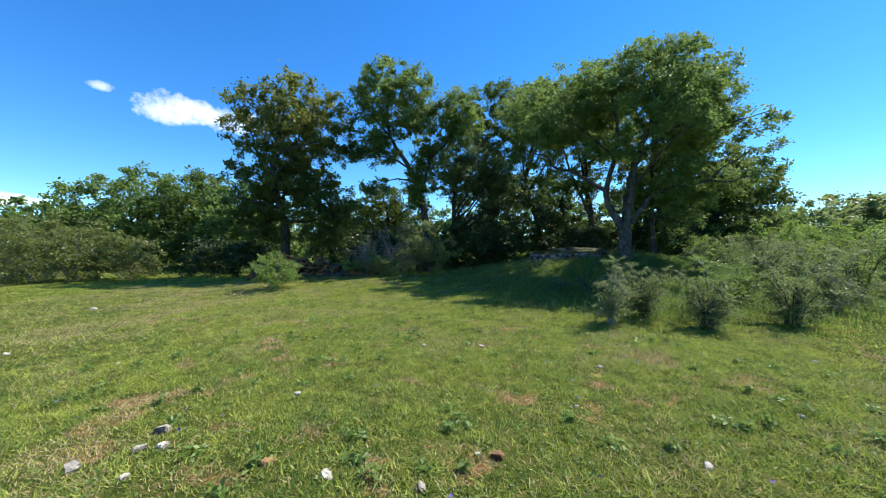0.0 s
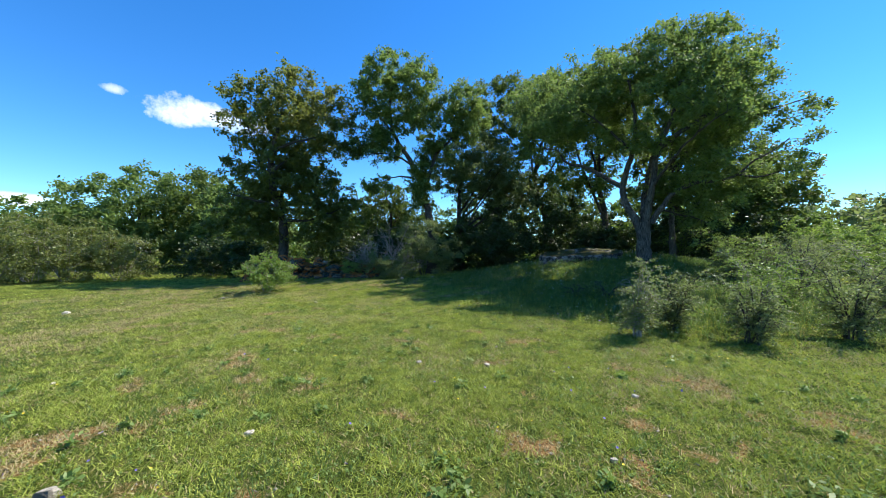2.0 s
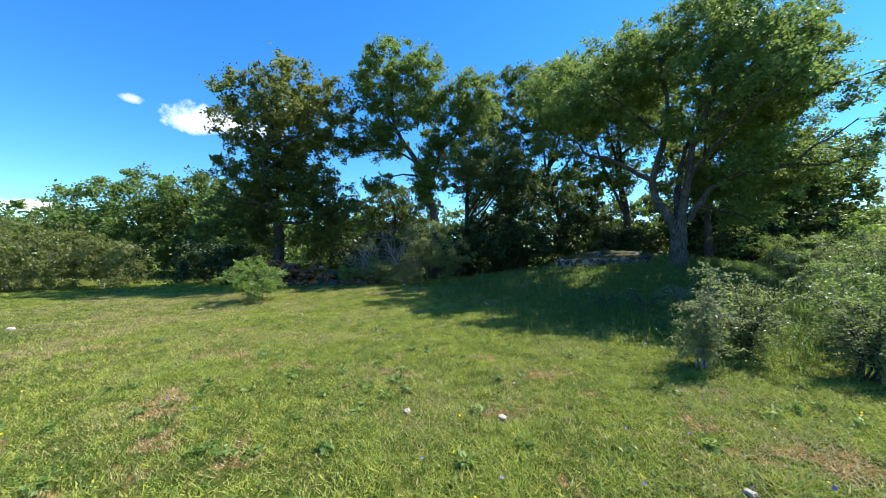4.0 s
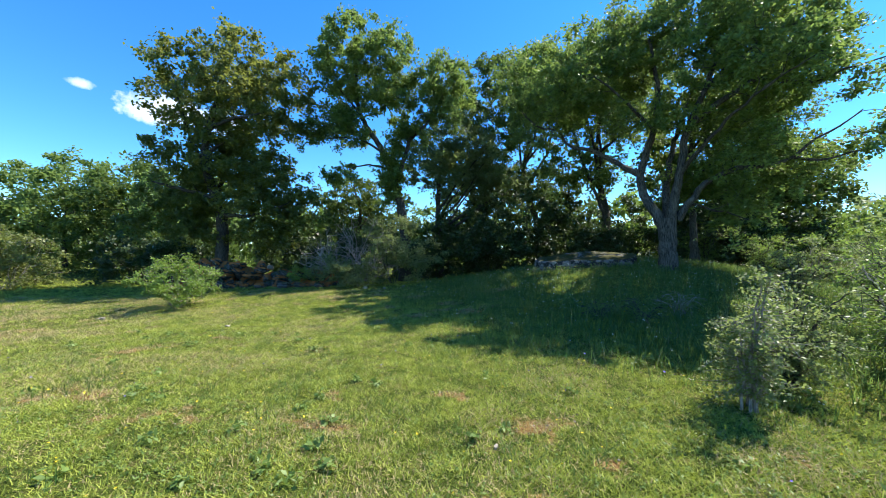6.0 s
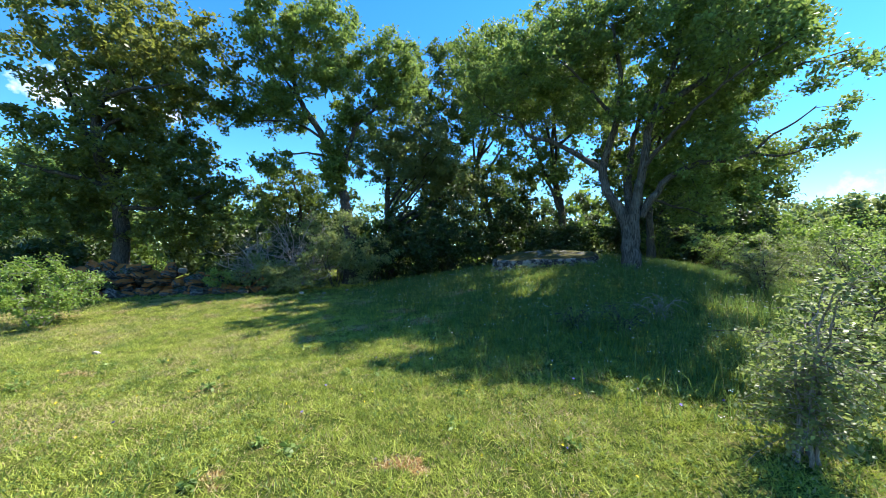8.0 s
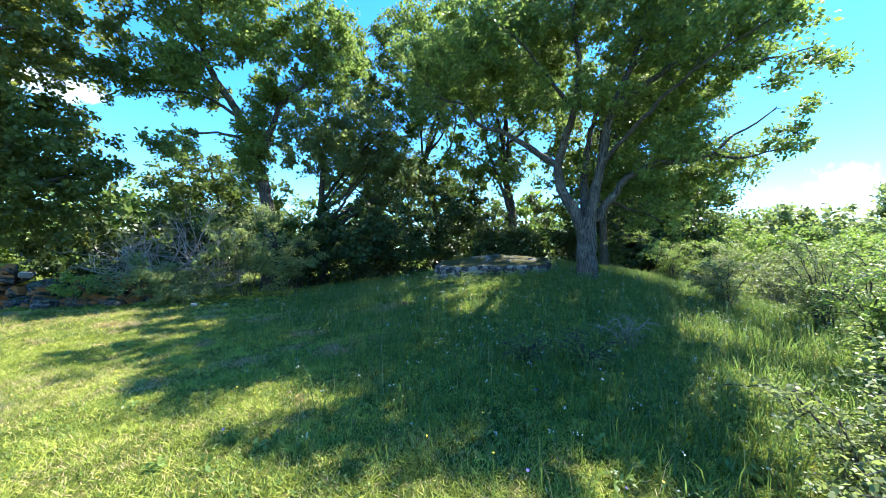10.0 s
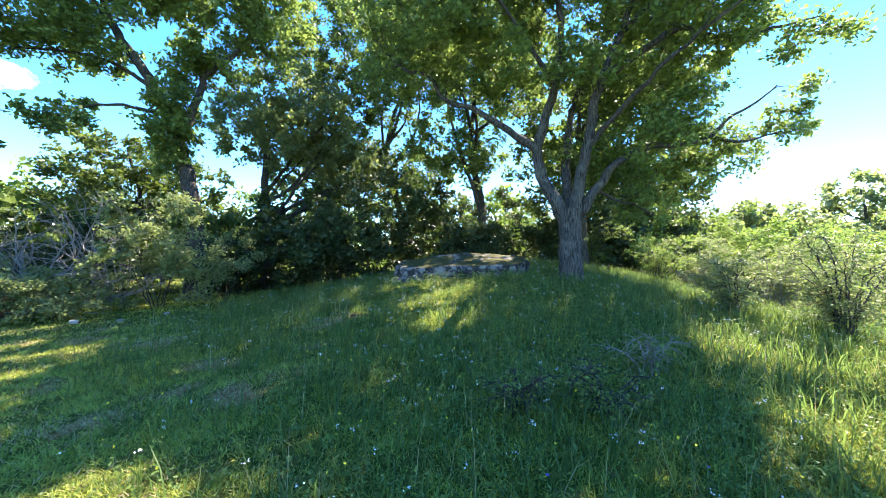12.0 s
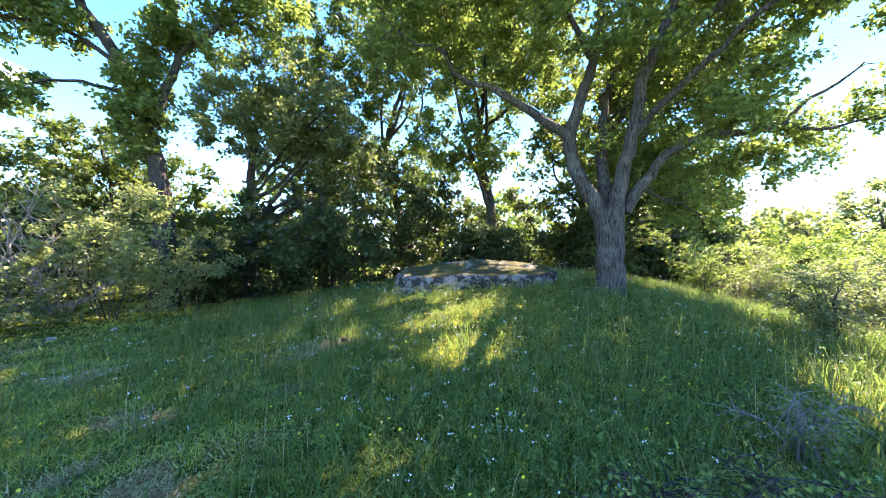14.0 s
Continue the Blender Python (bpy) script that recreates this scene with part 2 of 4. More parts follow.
# ---- geometry helpers ----
def np_mesh(name, verts, faces, mat, smooth=False):
    """A mesh from an array of vertices and arrays of faces with equal corner counts."""
    me = bpy.data.meshes.new(name)
    faces = [np.asarray(f, np.int32) for f in faces if len(f)]
    me.vertices.add(len(verts))
    me.vertices.foreach_set("co", np.asarray(verts, np.float32).ravel())
    loops = np.concatenate([f.ravel() for f in faces])
    sizes = np.concatenate([np.full(len(f), f.shape[1], np.int32) for f in faces])
    me.loops.add(len(loops))
    me.loops.foreach_set("vertex_index", loops)
    me.polygons.add(len(sizes))
    me.polygons.foreach_set("loop_start", np.r_[0, np.cumsum(sizes)[:-1]].astype(np.int32))
    me.polygons.foreach_set("loop_total", sizes)
    if smooth:
        me.polygons.foreach_set("use_smooth", np.ones(len(sizes), bool))
    me.update(calc_edges=True)
    me.materials.append(mat)
    return me


def put(name, me, parent=None, label="", kind=""):
    ob = new(name, me)
    if parent is not None:
        ob.parent = parent
    return tagged(ob, label=label, kind=kind)


def lattice(x, y, seed):
    h = np.sin(x * 127.1 + y * 311.7 + seed * 74.7) * 43758.5453
    return h - np.floor(h)


def value_noise(x, y, scale, seed=0):
    x, y = np.asarray(x) * scale, np.asarray(y) * scale
    ix, iy = np.floor(x), np.floor(y)
    fx, fy = x - ix, y - iy
    fx, fy = fx * fx * (3 - 2 * fx), fy * fy * (3 - 2 * fy)
    a, b = lattice(ix, iy, seed), lattice(ix + 1, iy, seed)
    c, d = lattice(ix, iy + 1, seed), lattice(ix + 1, iy + 1, seed)
    return a + (b - a) * fx + (c - a) * fy + (a - b - c + d) * fx * fy


def fbm(x, y, scale, seed=0, octaves=4):
    total, amp, norm = 0.0, 1.0, 0.0
    for k in range(octaves):
        total = total + amp * value_noise(x, y, scale * 2.03**k, seed + k)
        norm, amp = norm + amp, amp * 0.5
    return total / norm


def ground_z(x, y):
    """Meadow with a low mound under the stone slab, sinking gently to the left."""
    x, y = np.asarray(x, float), np.asarray(y, float)
    mound = 1.18 * np.exp(-((x - 7.0) ** 2 + (y - 14.0) ** 2) / (2 * 3.6**2))
    ridge = 0.2 * np.exp(-((x - 6.0) / 9.0) ** 2 - ((y - 20.0) / 7.0) ** 2)
    s = np.clip((-x - 0.5) / 9.0, 0, 1)
    side = -0.06 * s * s * (3 - 2 * s) + 0.28 * np.exp(-((x + 4.5) / 5.0) ** 2 - ((y - 16.8) / 3.6) ** 2)
    rough = 0.09 * (fbm(x, y, 0.45, 3) - 0.5) + 0.045 * (fbm(x, y, 2.6, 9, 3) - 0.5)
    return mound + ridge + side + rough


# bare patches of trodden soil: centre, half sizes, turn
PATCHES = [(-2.05, 4.75, 0.16, 0.55, 20), (-2.87, 3.65, 0.40, 0.30, 0), (0.73, 3.6, 0.26, 0.16, 0), (0.62, 5.37, 0.36, 0.14, 0),
           (2.1, 3.5, 0.45, 0.16, 10), (-2.57, 2.65, 0.3, 0.15, 0), (1.75, 3.85, 0.25, 0.12, 0), (-0.35, 4.0, 0.22, 0.16, 0),
           (-2.6, 5.7, 0.38, 0.45, 10), (-2.98, 7.3, 0.5, 0.3, 0), (1.37, 6.33, 0.30, 0.2, 0), (0.62, 6.95, 0.20, 0.12, 0),
           (1.67, 5.95, 0.15, 0.12, 0), (-0.55, 6.5, 0.35, 0.12, 0), (0.2, 10.7, 0.4, 0.25, 0), (1.43, 10.8, 0.55, 0.3, 15), (0.95, 11.7, 0.4, 0.25, -20), (2.15, 12.5, 0.45, 0.2, 10), (0.75, 11.05, 0.25, 0.14, 30), (1.6, 11.0, 0.3, 0.12, -20), (2.05, 11.5, 0.25, 0.12, 0),
           (2.3, 12.3, 0.45, 0.2, 0), (0.2, 13.0, 0.4, 0.2, 0), (-3.6, 9.0, 0.5, 0.2, 30), (-5.5, 7.5, 0.7, 0.2, 20), (-6.5, 10.5, 0.9, 0.25, 15)]


def bareness(x, y):
    x, y = np.asarray(x, float), np.asarray(y, float)
    x, y = x + 0.5 * (fbm(x, y, 2.3, 11) - 0.5), y + 0.5 * (fbm(x, y, 2.3, 15) - 0.5)
    out = np.zeros_like(x)
    for cx, cy, rx, ry, turn in PATCHES:
        c, s = math.cos(radians(turn)), math.sin(radians(turn))
        u, v = ((x - cx) * c + (y - cy) * s) / (rx * 0.8), (-(x - cx) * s + (y - cy) * c) / (ry * 0.8)
        out = np.maximum(out, np.exp(-0.7 * (u * u + v * v)))
    out = np.maximum(out, (np.clip((fbm(x, y, 2.1, 27, 3) - 0.655) * 8, 0, 0.6)) * (1 - lushness(x, y)))
    return out * np.clip(fbm(x, y, 3.4, 19, 5) * 3.4 - 0.7, 0.15, 1)


def lushness(x, y):
    """0 on the grazed turf, 1 in the high grass round the mound and under the shrubs."""
    x, y = np.asarray(x, float), np.asarray(y, float)
    d = np.hypot((x - 6.2) / 1.0, (y - 13.5) / 1.15) + 1.3 * (fbm(x, y, 0.5, 21) - 0.5)
    return np.clip((6.9 - d) / 1.8, 0, 1)


def unit(v):
    return v / np.maximum(np.linalg.norm(v, axis=-1, keepdims=True), 1e-9)


def tube(pts, radii, sides, rng=None, rough=0.0):
    """Vertices and quads of a tube along pts."""
    pts, radii = np.asarray(pts, float), np.asarray(radii, float)
    n = len(pts)
    tan = unit(np.gradient(pts, axis=0))
    ref = np.where(np.abs(tan[:, 2:3]) > 0.9, [[1.0, 0, 0]], [[0, 0, 1.0]])
    a = unit(np.cross(tan, ref))
    for k in range(1, n):
        if a[k] @ a[k - 1] < 0:
            a[k] = -a[k]
        a[k] = unit(a[k - 1] - tan[k] * (a[k - 1] @ tan[k]))
    b = np.cross(tan, a)
    ang = np.linspace(0, 2 * np.pi, sides, endpoint=False)
    r = radii[:, None] * np.ones((1, sides))
    if rng is not None and rough:
        flute = 1 + rough * np.sin(ang * 3 + rng.random() * 6)[None] + rough * 0.6 * np.sin(ang * 5 + rng.random() * 6)[None]
        r = r * flute * (1 + rough * rng.normal(size=(n, sides)) * 0.5)
    v = pts[:, None] + r[..., None] * (np.cos(ang)[None, :, None] * a[:, None] + np.sin(ang)[None, :, None] * b[:, None])
    i = np.arange(n - 1)[:, None] * sides + np.arange(sides)[None]
    j = np.arange(n - 1)[:, None] * sides + (np.arange(sides)[None] + 1) % sides
    return v.reshape(-1, 3), np.stack([i, j, j + sides, i + sides], -1).reshape(-1, 4)


def joined(tubes):
    verts, faces, at = [], [], 0
    for v, f in tubes:
        verts.append(v)
        faces.append(f + at)
        at += len(v)
    return np.concatenate(verts), np.concatenate(faces)


def smooth_line(pts, step=0.2):
    """A Catmull-Rom line through pts, with points about a step apart."""
    p = np.asarray(pts, float)
    p = np.vstack([2 * p[0] - p[1], p, 2 * p[-1] - p[-2]])
    out = []
    for k in range(1, len(p) - 2):
        n = max(2, int(np.linalg.norm(p[k + 1] - p[k]) / step))
        t = np.linspace(0, 1, n, endpoint=False)[:, None]
        out.append(0.5 * (2 * p[k] + (p[k + 1] - p[k - 1]) * t + (2 * p[k - 1] - 5 * p[k] + 4 * p[k + 1] - p[k + 2]) * t**2
                          + (3 * p[k] - p[k - 1] - 3 * p[k + 1] + p[k + 2]) * t**3))
    out.append(p[-2:-1])
    return np.concatenate(out)


def leaf_shapes(at, size, rng, up=0.5, broad=0.32, lobed=False):
    """Folded leaves at the given places."""
    n = len(at)
    nrm = unit(rng.normal(size=(n, 3)) + [0, 0, up * 1.6])
    a = unit(np.cross(nrm, rng.normal(size=(n, 3))))
    b = np.cross(nrm, a)
    s = size * rng.uniform(0.65, 1.3, (n, 1))
    if lobed:
        outline = ((0, 0, 0), (0.35, 0.20, 0.05), (0.72, broad, 0.07), (1.0, 0.06, -0.03), (0.72, -broad, 0.07), (0.35, -0.20, 0.05))
    else:
        outline = ((0, 0, 0), (0.5, broad, 0.09), (1.0, 0, -0.04), (0.5, -broad, 0.09))
    v = np.stack([at + s * (u * a + w * b + h * nrm) for u, w, h in outline], 1)
    k = len(outline)
    return v.reshape(-1, 3), np.arange(n * k, dtype=np.int32).reshape(n, k)


def plant(name, label, category, stems, crowns, seed, leaf_mat, bark_mat, leaf=0.1, per=300, clump=0.6, sides=12,
          twigs=5, lobed=False, up=0.5, shell=0.5, group="", stem_name="limb", flat=0.85, reach=0.5, gaps=()):
    """A tree or shrub. stems: (points, first radius, last radius), the first one the trunk. crowns: (centre, radii, clumps).
    gaps: (spot on the ground, radius), where the sun shines through a hole in the crown."""
    rng = np.random.default_rng(seed)
    base = np.asarray(stems[0][0][0], float)
    root = tagged(new(name), label, category, group)
    root.location = base
    nodes, node_r, node_dir, tips = [], [], [], []
    for k, (pts, r0, r1) in enumerate(stems):
        line = smooth_line(pts, 0.15) - base
        n = len(line)
        wob = rng.normal(size=(n, 3)) * 0.012
        wob[0] = 0
        line = line + wob
        t = np.linspace(0, 1, n)
        rad = r0 + (r1 - r0) * t**0.8
        if k == 0:
            z = line[:, 2] - line[0, 2]
            rad = rad * (1 + 0.35 * np.exp(-z / max(0.25, r0)))
            line[0, 2] -= 0.12
        v, f = tube(line, rad, sides if k == 0 else max(6, sides - 4), rng, 0.05)
        put("trunk" if k == 0 and stem_name == "limb" else stem_name, np_mesh(name + "_" + stem_name, v, [f], bark_mat, True), root)
        skip = int(n * (0.45 if k == 0 else 0.15)) if stem_name == "limb" else n // 3
        if k and stem_name == "limb":
            tips.append(line[-1:] + rng.normal(size=(3, 3)) * 0.2)
        nodes.append(line[skip:])
        node_r.append(rad[skip:])
        node_dir.append(unit(np.gradient(line, axis=0))[skip:])
    nodes, node_r, node_dir = np.concatenate(nodes), np.concatenate(node_r), np.concatenate(node_dir)
    centres = tips
    for c, radii, count in crowns:
        d = unit(rng.normal(size=(count, 3)))
        q = np.where(rng.random(count) < shell, rng.uniform(0.78, 1.05, count), rng.uniform(0.25, 0.85, count))
        centres.append(np.asarray(c) - base + d * q[:, None] * np.asarray(radii))
    centres = np.concatenate(centres)
    low = ground_z(centres[:, 0] + base[0], centres[:, 1] + base[1]) - base[2]
    centres = centres[centres[:, 2] > low + 0.12]
    for spot, wide in gaps:
        off = centres + base - np.asarray(spot)
        off = off - np.outer(off @ np.asarray(TO_SUN), np.asarray(TO_SUN))
        centres = centres[np.linalg.norm(off, axis=1) > wide]
    gap = np.min(np.linalg.norm(centres[:, None] - nodes[None], axis=2), axis=1)
    tubes, spots = [], []
    for c in centres[np.argsort(gap)]:
        away = c - nodes
        dist = np.linalg.norm(away, axis=1)
        cost = dist * (1.25 - reach * np.sum(unit(away) * node_dir, axis=1)) + 0.5 * np.maximum(0, nodes[:, 2] - c[2])
        k = int(np.argmin(cost))
        p, length = nodes[k], dist[k]
        ctrl = p + node_dir[k] * length * 0.35 + rng.normal(size=3) * length * 0.08
        t = np.linspace(0, 1, max(4, int(length / 0.34) + 2))[:, None]
        line = (1 - t) ** 2 * p + 2 * t * (1 - t) * ctrl + t**2 * c
        line[1:-1] += rng.normal(size=(len(t) - 2, 3)) * 0.02 * min(1.0, length)
        r0 = min(node_r[k] * 0.7, 0.008 + 0.016 * length)
        rad = np.linspace(r0, max(0.004, r0 * 0.35), len(t))
        tubes.append(tube(line, rad, 4))
        nodes, node_r = np.vstack([nodes, line[1:]]), np.r_[node_r, rad[1:]]
        node_dir = np.vstack([node_dir, unit(np.gradient(line, axis=0))[1:]])
        size = clump * rng.uniform(0.6, 1.3)
        ends = c + unit(rng.normal(size=(max(twigs, 4), 3)) + unit(c - p) * 0.5) * size * rng.uniform(0.5, 1.0, (max(twigs, 4), 1)) * [1, 1, flat]
        for e in ends[:twigs]:
            tubes.append(tube(np.array([c, (c + e) / 2 + rng.normal(size=3) * 0.04 * size, e]), [0.006, 0.004, 0.002], 3))
        n = int(per * rng.uniform(0.6, 1.3))
        which, along = rng.integers(0, len(ends), n), rng.random((n, 1)) ** 0.7
        spots.append(c + (ends[which] - c) * along + rng.normal(size=(n, 3)) * size * [0.2, 0.2, 0.13])
    v, f = joined(tubes)
    put("branchwork", np_mesh(name + "_branchwork", v, [f], bark_mat, True), root, kind="stuff")
    v, f = leaf_shapes(np.concatenate(spots), leaf, rng, up, 0.30, lobed)
    put("crown", np_mesh(name + "_crown", v, [f], leaf_mat), root, kind="stuff")
    return root


def gz(x, y):
    return float(ground_z(x, y))


# ---- the ground ----
def spread_axis(lo, hi, step, far):
    out, d = list(np.arange(lo, hi, step)), step
    left, right = [], []
    p = lo
    while p > -far:
        d *= 1.16
        p -= d
        left.append(p)
    p, d = out[-1], step
    while p < far:
        d *= 1.16
        p += d
        right.append(p)
    return np.array(left[::-1] + out + right)


def build_ground():
    xs, ys = spread_axis(-7.0, 7.0, 0.09, 2500.0), spread_axis(1.2, 13.0, 0.09, 2500.0)
    gx, gy = np.meshgrid(xs, ys)
    z = ground_z(gx, gy)
    nx, ny = len(xs), len(ys)
    k = (np.arange(ny - 1)[:, None] * nx + np.arange(nx - 1)[None]).ravel()
    me = np_mesh("ground", np.stack([gx, gy, z], -1).reshape(-1, 3), [np.stack([k, k + 1, k + nx + 1, k + nx], -1)], GROUND, True)
    att = me.attributes.new("bare", "FLOAT", "POINT")
    att.data.foreach_set("value", bareness(gx, gy).ravel().astype(np.float32))
    tagged(new("ground", me), "grazed green meadow with bare reddish soil patches", "ground", kind="structure")


build_ground()

# ---- trees ----
OAK = np.array((6.56, 12.2, 0.0))
OAK_R, OAK_D = np.array((0.906, -0.4215, 0.0)), np.array((0.4215, 0.906, 0.0))


def oak_at(r, d, z):
    """A place by the oak: sideways and behind it as seen from the path's end, and its height."""
    p = OAK + r * OAK_R + d * OAK_D
    return (p[0], p[1], z)


def big_oak():
    g = gz(OAK[0], OAK[1])
    stems = [
        ([oak_at(0, 0, g), oak_at(-0.02, 0, g + 0.5), oak_at(-0.02, 0, 1.9), oak_at(-0.03, 0, 2.4)], 0.18, 0.215),
        ([oak_at(-0.12, 0, 2.2), oak_at(-0.36, 0.06, 2.62), oak_at(-0.56, 0.12, 3.05), oak_at(-0.62, 0.15, 3.6), oak_at(-0.46, 0.0, 4.3), oak_at(-0.31, -0.1, 4.9), oak_at(-0.3, -0.2, 5.8), oak_at(-0.5, -0.3, 6.9)], 0.135, 0.03),
        ([oak_at(-0.61, 0.15, 3.55), oak_at(-1.3, 0.3, 4.05), oak_at(-1.75, 0.35, 4.35), oak_at(-2.4, 0.4, 4.6), oak_at(-2.75, 0.4, 5.1), oak_at(-3.3, 0.5, 5.3), oak_at(-3.9, 0.5, 5.9)], 0.085, 0.012),
        ([oak_at(0.02, -0.02, 2.25), oak_at(0.1, -0.1, 2.9), oak_at(0.2, -0.25, 3.6), oak_at(0.26, -0.35, 4.3), oak_at(0.4, -0.5, 4.8), oak_at(0.7, -0.6, 5.6), oak_at(0.9, -0.7, 6.9)], 0.125, 0.03),
        ([oak_at(0.34, -0.45, 4.6), oak_at(1.05, -0.6, 5.1), oak_at(1.6, -0.7, 5.35), oak_at(2.3, -0.8, 5.1), oak_at(2.9, -0.9, 5.25), oak_at(3.5, -1.0, 5.35)], 0.085, 0.01),
        ([oak_at(0.2, 0.0, 2.35), oak_at(0.4, -0.1, 2.75), oak_at(0.72, -0.2, 3.2), oak_at(1.3, -0.3, 3.48), oak_at(1.95, -0.4, 3.52), oak_at(2.3, -0.4, 3.68), oak_at(2.65, -0.4, 4.0), oak_at(3.0, -0.45, 4.2), oak_at(3.35, -0.5, 4.5)], 0.095, 0.01),
        ([oak_at(2.25, -0.4, 3.65), oak_at(2.65, -0.5, 3.52), oak_at(3.1, -0.6, 3.6), oak_at(3.5, -0.7, 3.65)], 0.035, 0.007),
        ([oak_at(0.14, 0.1, 2.4), oak_at(0.5, 0.2, 2.75), oak_at(1.1, 0.3, 2.6), oak_at(1.85, 0.4, 2.3)], 0.05, 0.008),
        ([oak_at(0.0, 0.12, 2.3), oak_at(0.0, 0.4, 3.2), oak_at(0.3, 0.9, 4.6), oak_at(0.9, 1.4, 6.4)], 0.11, 0.03),
        ([oak_at(0.2, -0.25, 3.5), oak_at(0.6, -1.2, 4.1), oak_at(1.1, -2.0, 4.6), oak_at(1.6, -2.9, 4.8)], 0.055, 0.01),
        ([oak_at(-0.4, -0.1, 4.7), oak_at(-1.2, -0.7, 5.4), oak_at(-1.8, -1.1, 5.8), oak_at(-2.3, -1.3, 6.0)], 0.055, 0.01),
        ([oak_at(0.66, -0.6, 5.4), oak_at(1.5, -0.5, 6.2), oak_at(2.3, -0.4, 6.7), oak_at(2.9, -0.3, 7.1)], 0.055, 0.01),
    ]
    crowns = [
        (oak_at(0.6, -0.2, 6.9), (2.3, 2.0, 1.3), 150),
        (oak_at(2.0, -0.4, 6.2), (1.2, 1.4, 1.0), 44),
        (oak_at(2.65, -0.7, 5.0), (0.9, 1.1, 0.7), 20),
        (oak_at(2.85, -0.5, 3.9), (0.85, 0.8, 0.42), 18),
        (oak_at(1.7, -0.4, 3.9), (0.9, 0.8, 0.35), 18),
        (oak_at(-2.8, 0.5, 5.5), (1.4, 1.5, 1.0), 46),
        (oak_at(1.2, -1.8, 5.7), (1.5, 0.9, 0.8), 34),
        (oak_at(1.5, -2.3, 4.9), (0.8, 0.7, 0.5), 10),
        (oak_at(2.2, 1.2, 5.3), (1.5, 1.2, 1.3), 46),
        (oak_at(-0.5, 0.0, 7.7), (1.0, 1.0, 0.6), 26),
        (oak_at(1.4, 0.0, 7.6), (1.2, 1.0, 0.6), 26),
        (oak_at(-0.6, 2.3, 5.9), (2.0, 0.7, 1.0), 34),
        (oak_at(-2.3, -1.0, 5.8), (1.2, 1.0, 0.8), 32),
        (oak_at(0.2, -0.4, 4.9), (2.0, 1.5, 0.6), 40),
        (oak_at(1.5, 0.5, 2.6), (0.9, 0.6, 0.35), 12),
        (oak_at(0.7, 0.7, 3.5), (1.2, 0.8, 0.5), 26),
        (oak_at(2.2, -0.3, 3.4), (1.5, 1.0, 0.5), 30),
        (oak_at(1.5, 1.4, 3.4), (1.5, 0.7, 0.8), 24),
        (oak_at(-3.1, 0.6, 6.7), (1.6, 1.4, 0.9), 50),
        (oak_at(-0.9, 1.3, 6.6), (1.2, 0.8, 0.8), 34),
        (oak_at(-1.7, -0.3, 6.8), (1.0, 1.0, 0.8), 34),
        (oak_at(2.2, 1.6, 5.2), (1.3, 0.8, 1.5), 26),
    ]
    crowns = [(c, r, int(n * 1.38)) for c, r, n in crowns]
    plant("oak_tree", "large spreading oak with fresh green leaves and forked grey trunk", "tree", stems, crowns, 11,
          OAK_LEAF, BARK, leaf=0.082, per=135, clump=0.38, sides=18, twigs=4, lobed=False, up=0.55, shell=0.45,
          gaps=[((3.6, 11.5, 0.65), 0.42), ((6.3, 9.4, 0.5), 0.55), ((0.75, 9.7, 0.2), 0.4)])


big_oak()


def tree(x, y, h, crowns, seed, leaf_mat, label, r=0.16, lean=(0, 0), fork=0.3, per=88, clump=0.46, leaf=0.138, bark=BARK_DARK,
         limbs=4, twigs=1, name="oak_tree", group="oaks of the grove", lobed=False, shell=0.5, thick=3.6):
    """A tree with a leaning trunk and limbs that run to its crowns. Crown centres are given from the tree's foot."""
    rng = np.random.default_rng(seed)
    g = gz(x, y)
    top = np.array((x + lean[0], y + lean[1], g + h * 0.8))
    foot = np.array((x, y, g))
    way = top - foot
    bend = rng.normal(size=(3, 3)) * [0.25, 0.25, 0.0]
    trunk = [foot, foot + way * 0.3 * [0.8, 0.8, 1] + bend[0] * 0.3, foot + way * 0.62 * [0.85, 0.85, 1] + bend[1], top]
    stems = [(trunk, r, r * 0.25)]
    line = smooth_line(trunk, 0.3)
    full = [((x + c[0], y + c[1], g + c[2]), radii, int(n * thick)) for c, radii, n in crowns]
    for k in range(limbs):
        s = line[int(len(line) * rng.uniform(fork, min(0.85, fork + 0.4)))]
        c, radii, _ = full[k % len(full)]
        e = np.asarray(c) + unit(rng.normal(size=3)) * np.asarray(radii) * 0.65
        if e[2] < s[2] + 0.4:
            e[2] = s[2] + rng.uniform(0.3, 1.2)
        mid = s + (e - s) * 0.5 + rng.normal(size=3) * 0.25 + np.array((0, 0, -0.1))
        stems.append(([s, mid, e], r * 0.36, r * 0.1))
    return plant(name, label, "tree", stems, full, seed, leaf_mat, bark, leaf, per, clump, 12, twigs, lobed, 0.6, shell, group)


